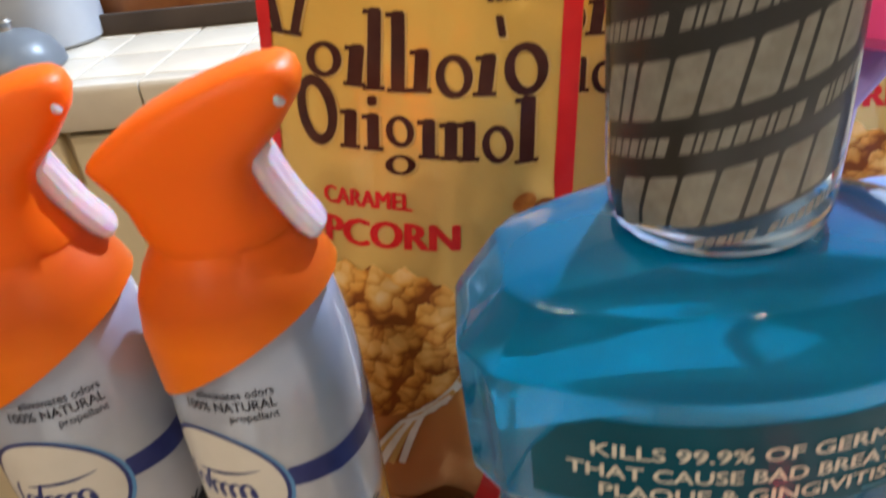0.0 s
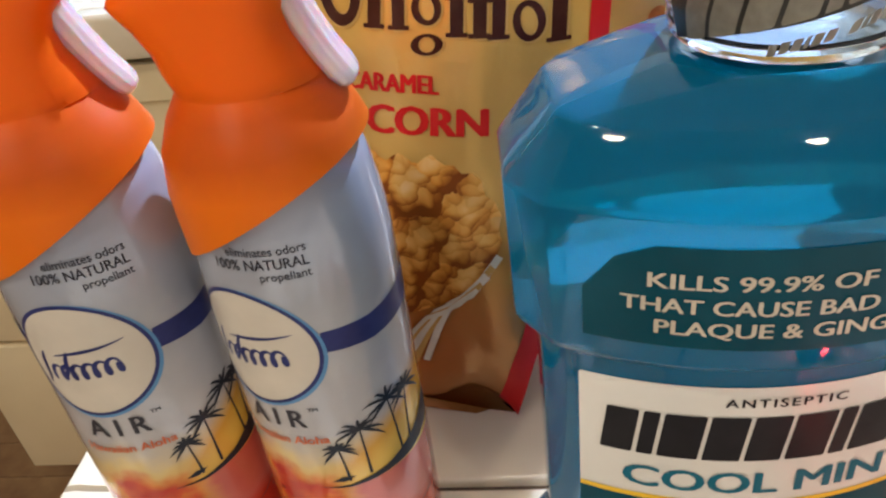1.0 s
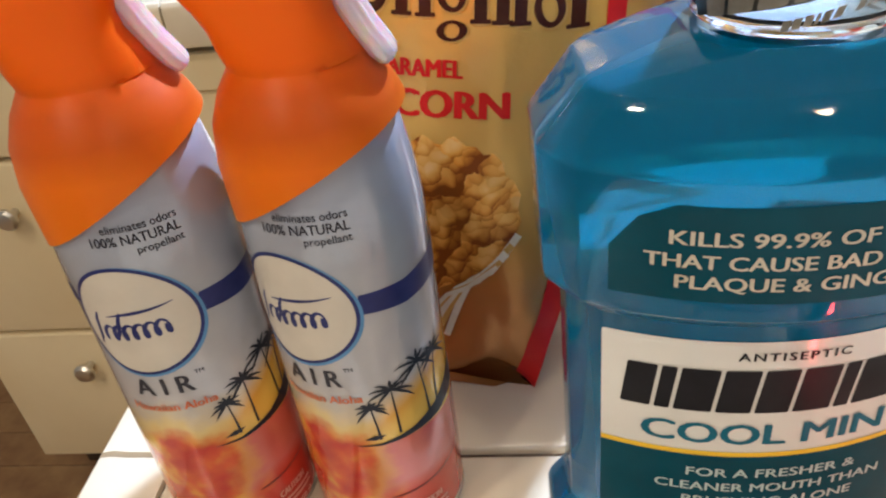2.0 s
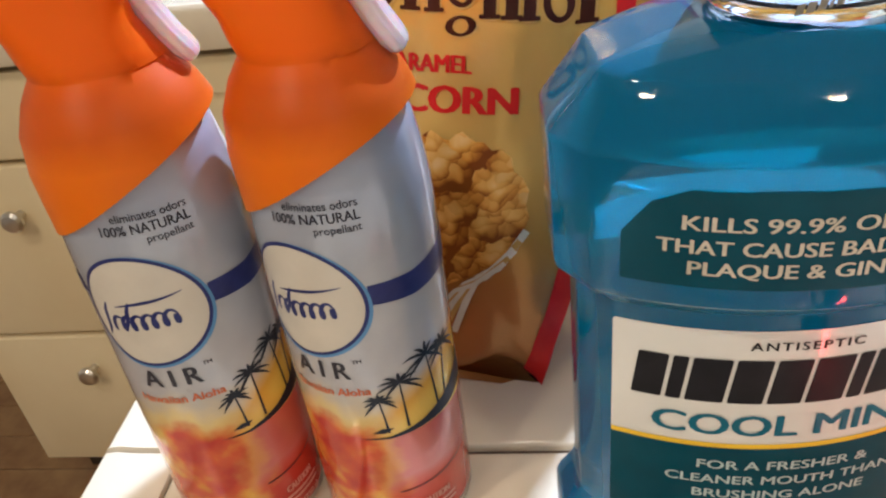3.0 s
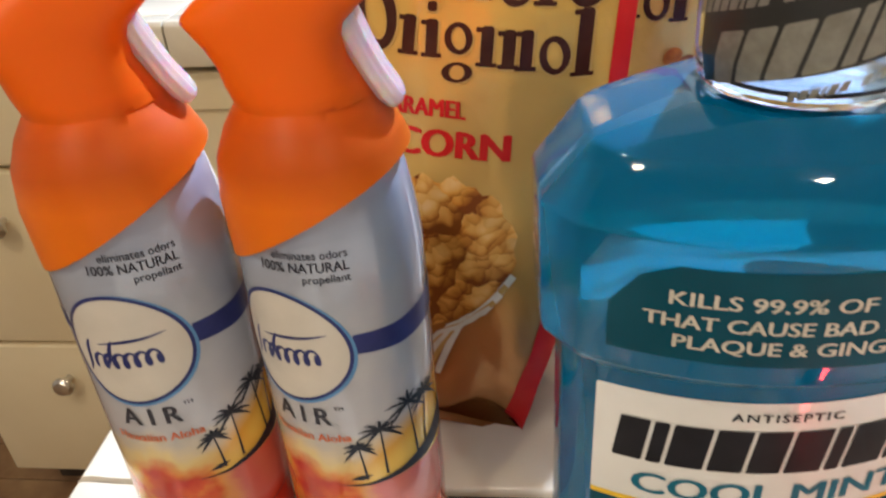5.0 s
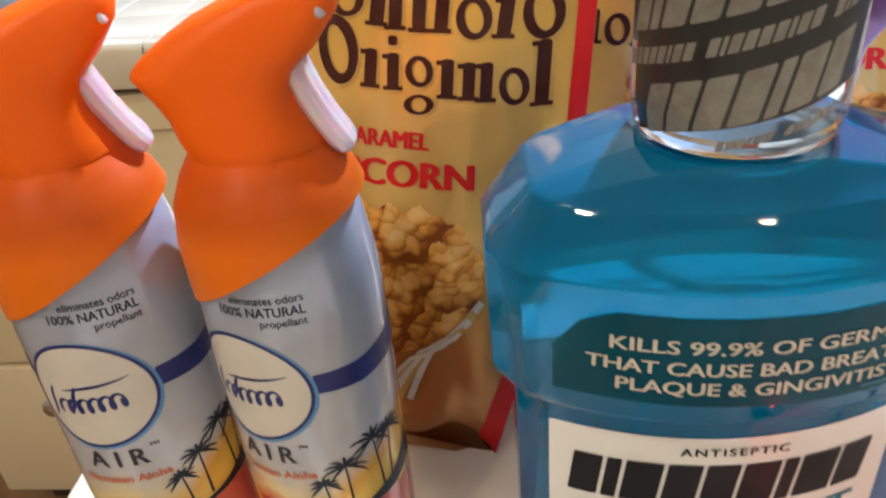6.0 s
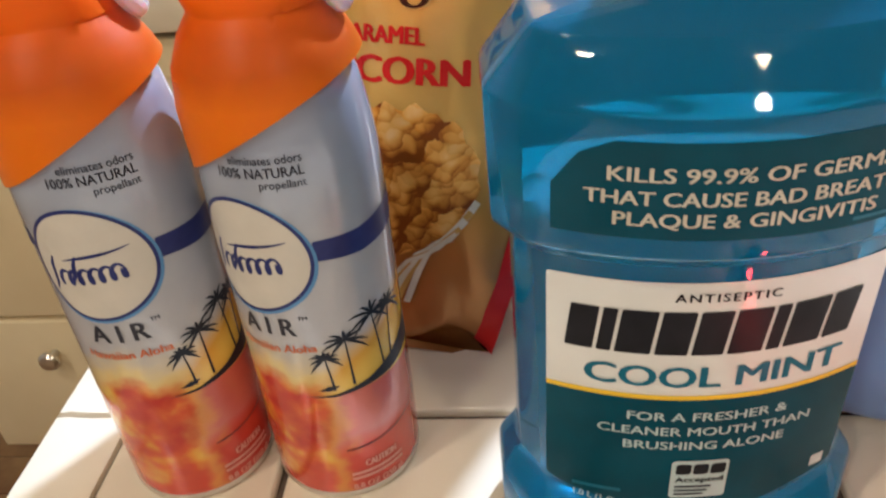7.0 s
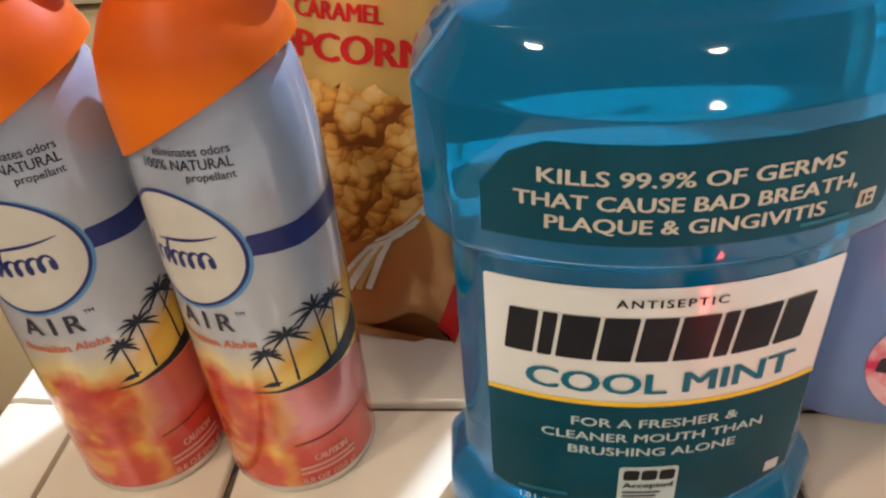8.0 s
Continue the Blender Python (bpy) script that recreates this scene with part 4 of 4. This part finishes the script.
soft_rings = [rounded_ring(0.052, 0.040, 0.0), rounded_ring(0.061, 0.046, 0.002), rounded_ring(0.066, 0.050, 0.008), rounded_ring(0.067, 0.051, 0.03),
              rounded_ring(0.067, 0.051, 0.09), rounded_ring(0.066, 0.049, 0.107), rounded_ring(0.061, 0.043, 0.121), rounded_ring(0.040, 0.030, 0.130, cx=0.016), rounded_ring(0.026, 0.024, 0.138, 2.4, cx=0.028),
              rounded_ring(0.024, 0.023, 0.186, 2.0, cx=0.030)]
soft_body = part("bottle_body", loft(soft_rings), M["detergent"], soft, "light blue moulded plastic")
part("handle", tube([(-0.045, 0, 0.110), (-0.060, 0, 0.124), (-0.0665, 0, 0.144), (-0.0650, 0, 0.168), (-0.056, 0, 0.182), (-0.036, 0, 0.190), (0.0, 0, 0.191), (0.022, 0, 0.186)],
                    [(0.009, 0.014), (0.008, 0.013), (0.0062, 0.012), (0.006, 0.012), (0.0065, 0.012), (0.007, 0.012), (0.008, 0.012), (0.008, 0.012)], 20), M["lavender"], soft, "lavender loop handle")
part("cap", loft([rounded_ring(0.061, 0.030, 0.1870, 2.6, cx=-0.012), rounded_ring(0.064, 0.033, 0.1905, 2.6, cx=-0.012), rounded_ring(0.062, 0.032, 0.225, 2.6, cx=-0.012), rounded_ring(0.056, 0.028, 0.236, 2.6, cx=-0.012), rounded_ring(0.03, 0.015, 0.240, 2.4, cx=-0.012)]), M["pink"], soft, "hot pink plastic cap")


def on_soft(u, v, lift):
    a, b, p = 0.067, 0.051, 3.2
    return Vector((u, -b * max(1 - (abs(u) / a) ** p, 0.0) ** (1 / p) - lift, v))


stamp_label = part("flower_label", bend(flat(oval_shape(-8, 36, 24, 24, 0, 56)), on_soft, 0.0003), M["flower"], soft_body, "round pink flower label")
part("brand_mark", bend(join(flat(rounded(-29, 31.5, -24.5, 38, 1.2, 0.12)), flat(rounded(-23, 31.5, -19.5, 36, 1.2, 0.12))), on_soft, 0.0005), M["charcoal"], stamp_label)

# ---- things on the far counter ----
jug = thing("white_canister", pose(-0.645, 1.10, 0), "white plastic canister on the far counter", "canister")
CANISTER = mottle(material("grey_white_plastic", (0.45, 0.47, 0.5), 0.4), (0.40, 0.42, 0.46), (0.48, 0.50, 0.53), 12)
part("canister_body", lathe([(0.075, 0), (0.082, 0.006), (0.083, 0.10), (0.080, 0.20), (0.068, 0.24), (0.05, 0.25)], 48), CANISTER, jug)
part("lid", lathe([(0.052, 0.25), (0.056, 0.255), (0.056, 0.28), (0.05, 0.288), (0.02, 0.29)], 48), CANISTER, jug)
dish = thing("grey_dish", pose(-0.615, 0.965, 0), "grey domed dish on the far counter", "dish")
part("dome", lathe([(0.056, 0), (0.060, 0.004), (0.058, 0.016), (0.048, 0.034), (0.030, 0.047), (0.010, 0.052)], 40), material("grey_glaze", (0.16, 0.18, 0.20), 0.35), dish)
part("grip", lathe([(0.008, 0.051), (0.007, 0.056), (0.010, 0.062), (0.006, 0.066)], 24), M["knob"], dish)
tray = thing("dark_tray", pose(-0.46, 1.22, 0), "dark brown serving tray on the far counter", "tray")
part("tray_base", box(-0.20, 0.26, -0.11, 0.13, 0.0, 0.012, 0.003), M["dark"], tray)
for x0, x1, y0, y1 in ((-0.20, 0.26, -0.115, -0.105), (-0.20, 0.26, 0.125, 0.135), (-0.208, -0.198, -0.115, 0.135), (0.258, 0.268, -0.115, 0.135)):
    part("tray_side", box(x0, x1, y0, y1, 0.0, 0.03, 0.002), M["dark"], tray)
WOODY = bumpy(mottle(material("orange_wood", (0.42, 0.15, 0.04), 0.45), (0.34, 0.11, 0.03), (0.5, 0.2, 0.06), 18, 8), 60, 0.2)
crate = thing("wooden_box", pose(-0.44, 1.24, 0.012), "orange-brown wooden box standing on the tray", "box")
part("box_body", box(-0.15, 0.22, -0.07, 0.09, 0.0, 0.055, 0.003), WOODY, crate)
part("box_lid", box(-0.154, 0.224, -0.074, 0.094, 0.0555, 0.075, 0.004), WOODY, crate)
pouch = thing("paper_pouch", pose(-0.60, 1.25, 0.012), "crumpled tan paper pouch on the tray", "pouch")
part("pouch_body", lathe([(0.030, 0), (0.036, 0.01), (0.034, 0.04), (0.026, 0.06), (0.012, 0.068)], 20), M["kraft"], pouch)

# ---- a small red light on the counter in front of the bottle, seen in its gloss ----
RED_GLOW = material("red_lamp", (0.8, 0.02, 0.02), 0.4, Emission_Strength=120.0)
RED_GLOW.node_tree.nodes["Principled BSDF"].inputs["Emission Color"].default_value = (1, 0.05, 0.06, 1)
beacon = thing("red_indicator", pose(0.142, 0.026, 0), "small black puck with a glowing red indicator light", "indicator")
part("puck", lathe([(0.010, 0.0), (0.012, 0.001), (0.012, 0.006), (0.010, 0.008), (0.006, 0.0082)], 32), M["sleeve"], beacon)
part("light", lathe([(0.006, 0.0083), (0.006, 0.0140), (0.0045, 0.0165), (0.001, 0.0175)], 20), RED_GLOW, beacon, "glowing red light")
# unseen upright plate, added to keep the red light off the cans
light_shield = box(-0.0008, 0.0008, -0.009, 0.009, 0.0, 0.036, 0.0004)
bmesh.ops.transform(light_shield, matrix=Matrix.Rotation(radians(156), 4, "Z") @ Matrix.Translation((0.013, 0, 0)), verts=light_shield.verts)
part("light_shield", light_shield, M["sleeve"], beacon)

# ---- window in the far wall: unseen, added for its cool glow ----
DAY = material("daylight", (0.6, 0.7, 1.0), 0.5, Emission_Strength=3.2)
DAY.node_tree.nodes["Principled BSDF"].inputs["Emission Color"].default_value = (0.62, 0.72, 1.0, 1)
window = tagged(thing("window_1", pose(1.0, 1.59, 0.55), "unseen white framed window added for cool daylight", "window"), kind="structure")
part("pane", box(-0.5, 0.5, 0.0, 0.004, -0.4, 0.4), DAY, window)
for x0, x1, z0, z1 in ((-0.55, -0.5, -0.45, 0.45), (0.5, 0.55, -0.45, 0.45), (-0.5, 0.5, -0.45, -0.4), (-0.5, 0.5, 0.4, 0.45), (-0.015, 0.015, -0.4, 0.4)):
    part("frame_bar", box(x0, x1, -0.03, -0.001, z0, z1, 0.004), M["ceiling"], window)

# ---- ceiling lamps ----
GLOW = material("lamp_glass", (1, 0.8, 0.55), 0.4, Emission_Strength=14.0)
GLOW.node_tree.nodes["Principled BSDF"].inputs["Emission Color"].default_value = (1, 0.72, 0.42, 1)
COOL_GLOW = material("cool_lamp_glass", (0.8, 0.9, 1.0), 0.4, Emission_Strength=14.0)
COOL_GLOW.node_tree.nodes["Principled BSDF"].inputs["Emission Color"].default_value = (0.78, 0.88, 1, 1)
# fixtures are unseen, added where the area lamps hang
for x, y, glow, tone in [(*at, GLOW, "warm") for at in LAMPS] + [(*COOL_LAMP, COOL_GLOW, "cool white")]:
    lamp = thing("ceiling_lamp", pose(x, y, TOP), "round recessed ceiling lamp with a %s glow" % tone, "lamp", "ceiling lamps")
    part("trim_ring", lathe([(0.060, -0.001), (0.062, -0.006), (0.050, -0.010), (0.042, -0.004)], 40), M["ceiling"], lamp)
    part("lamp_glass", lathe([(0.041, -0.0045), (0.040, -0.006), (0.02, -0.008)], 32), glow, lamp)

# ---- single pieces: edge tiles, counter tiles, floor planks ----
for y0, y1 in ((-0.30, -0.103), (-0.103, 0.043), (0.043, 0.189), (0.189, 0.335), (0.335, 0.481), (0.481, 0.627), (0.627, 0.773), (0.773, 0.865)):
    cap_tile(counter, y1 - y0, Matrix.Translation((EDGE, y1, 0)) @ Matrix.Rotation(radians(-90), 4, "Z"))
x = -0.905
while x < EDGE - 0.02:
    step = min(0.165, EDGE - 0.002 - x)
    cap_tile(counter, step, Matrix.Translation((x, 0.858, 0)))
    x += 0.165
for x0, x1 in zip(COLS, COLS[1:]):
    for y0, y1 in zip([-0.30] + ROWS_Y, ROWS_Y):
        if y1 > -0.29:
            tile(counter, x0, x1, max(y0, -0.298), y1)
FAR_X = [-0.905 + 0.0985 * k for k in range(16)]
FAR_Y = [0.895 + 0.0985 * k for k in range(8)]
for x0, x1 in zip(FAR_X, FAR_X[1:]):
    for y0, y1 in zip(FAR_Y, FAR_Y[1:]):
        tile(counter, x0, x1, y0, y1)
PLANKS = {}
for i in range(43):
    x = -2.6 - 0.15 * random.randrange(6)
    while x < 2.15:
        x0, x1 = max(x, -2.599), min(x + 0.9, 2.199)
        size = round(x1 - x0, 3)
        if size not in PLANKS:
            ob = part("plank", box(0, size, 0, 0.088, 0, 0.004, 0.0012, 1), M["wood"], floor, smooth=False)
            PLANKS[size] = ob.data
        else:
            ob = new("plank", PLANKS[size])
            ob.parent = floor
        ob.matrix_basis = pose(x0, -2.2 + i * 0.09, FLOOR)
        x += 0.902
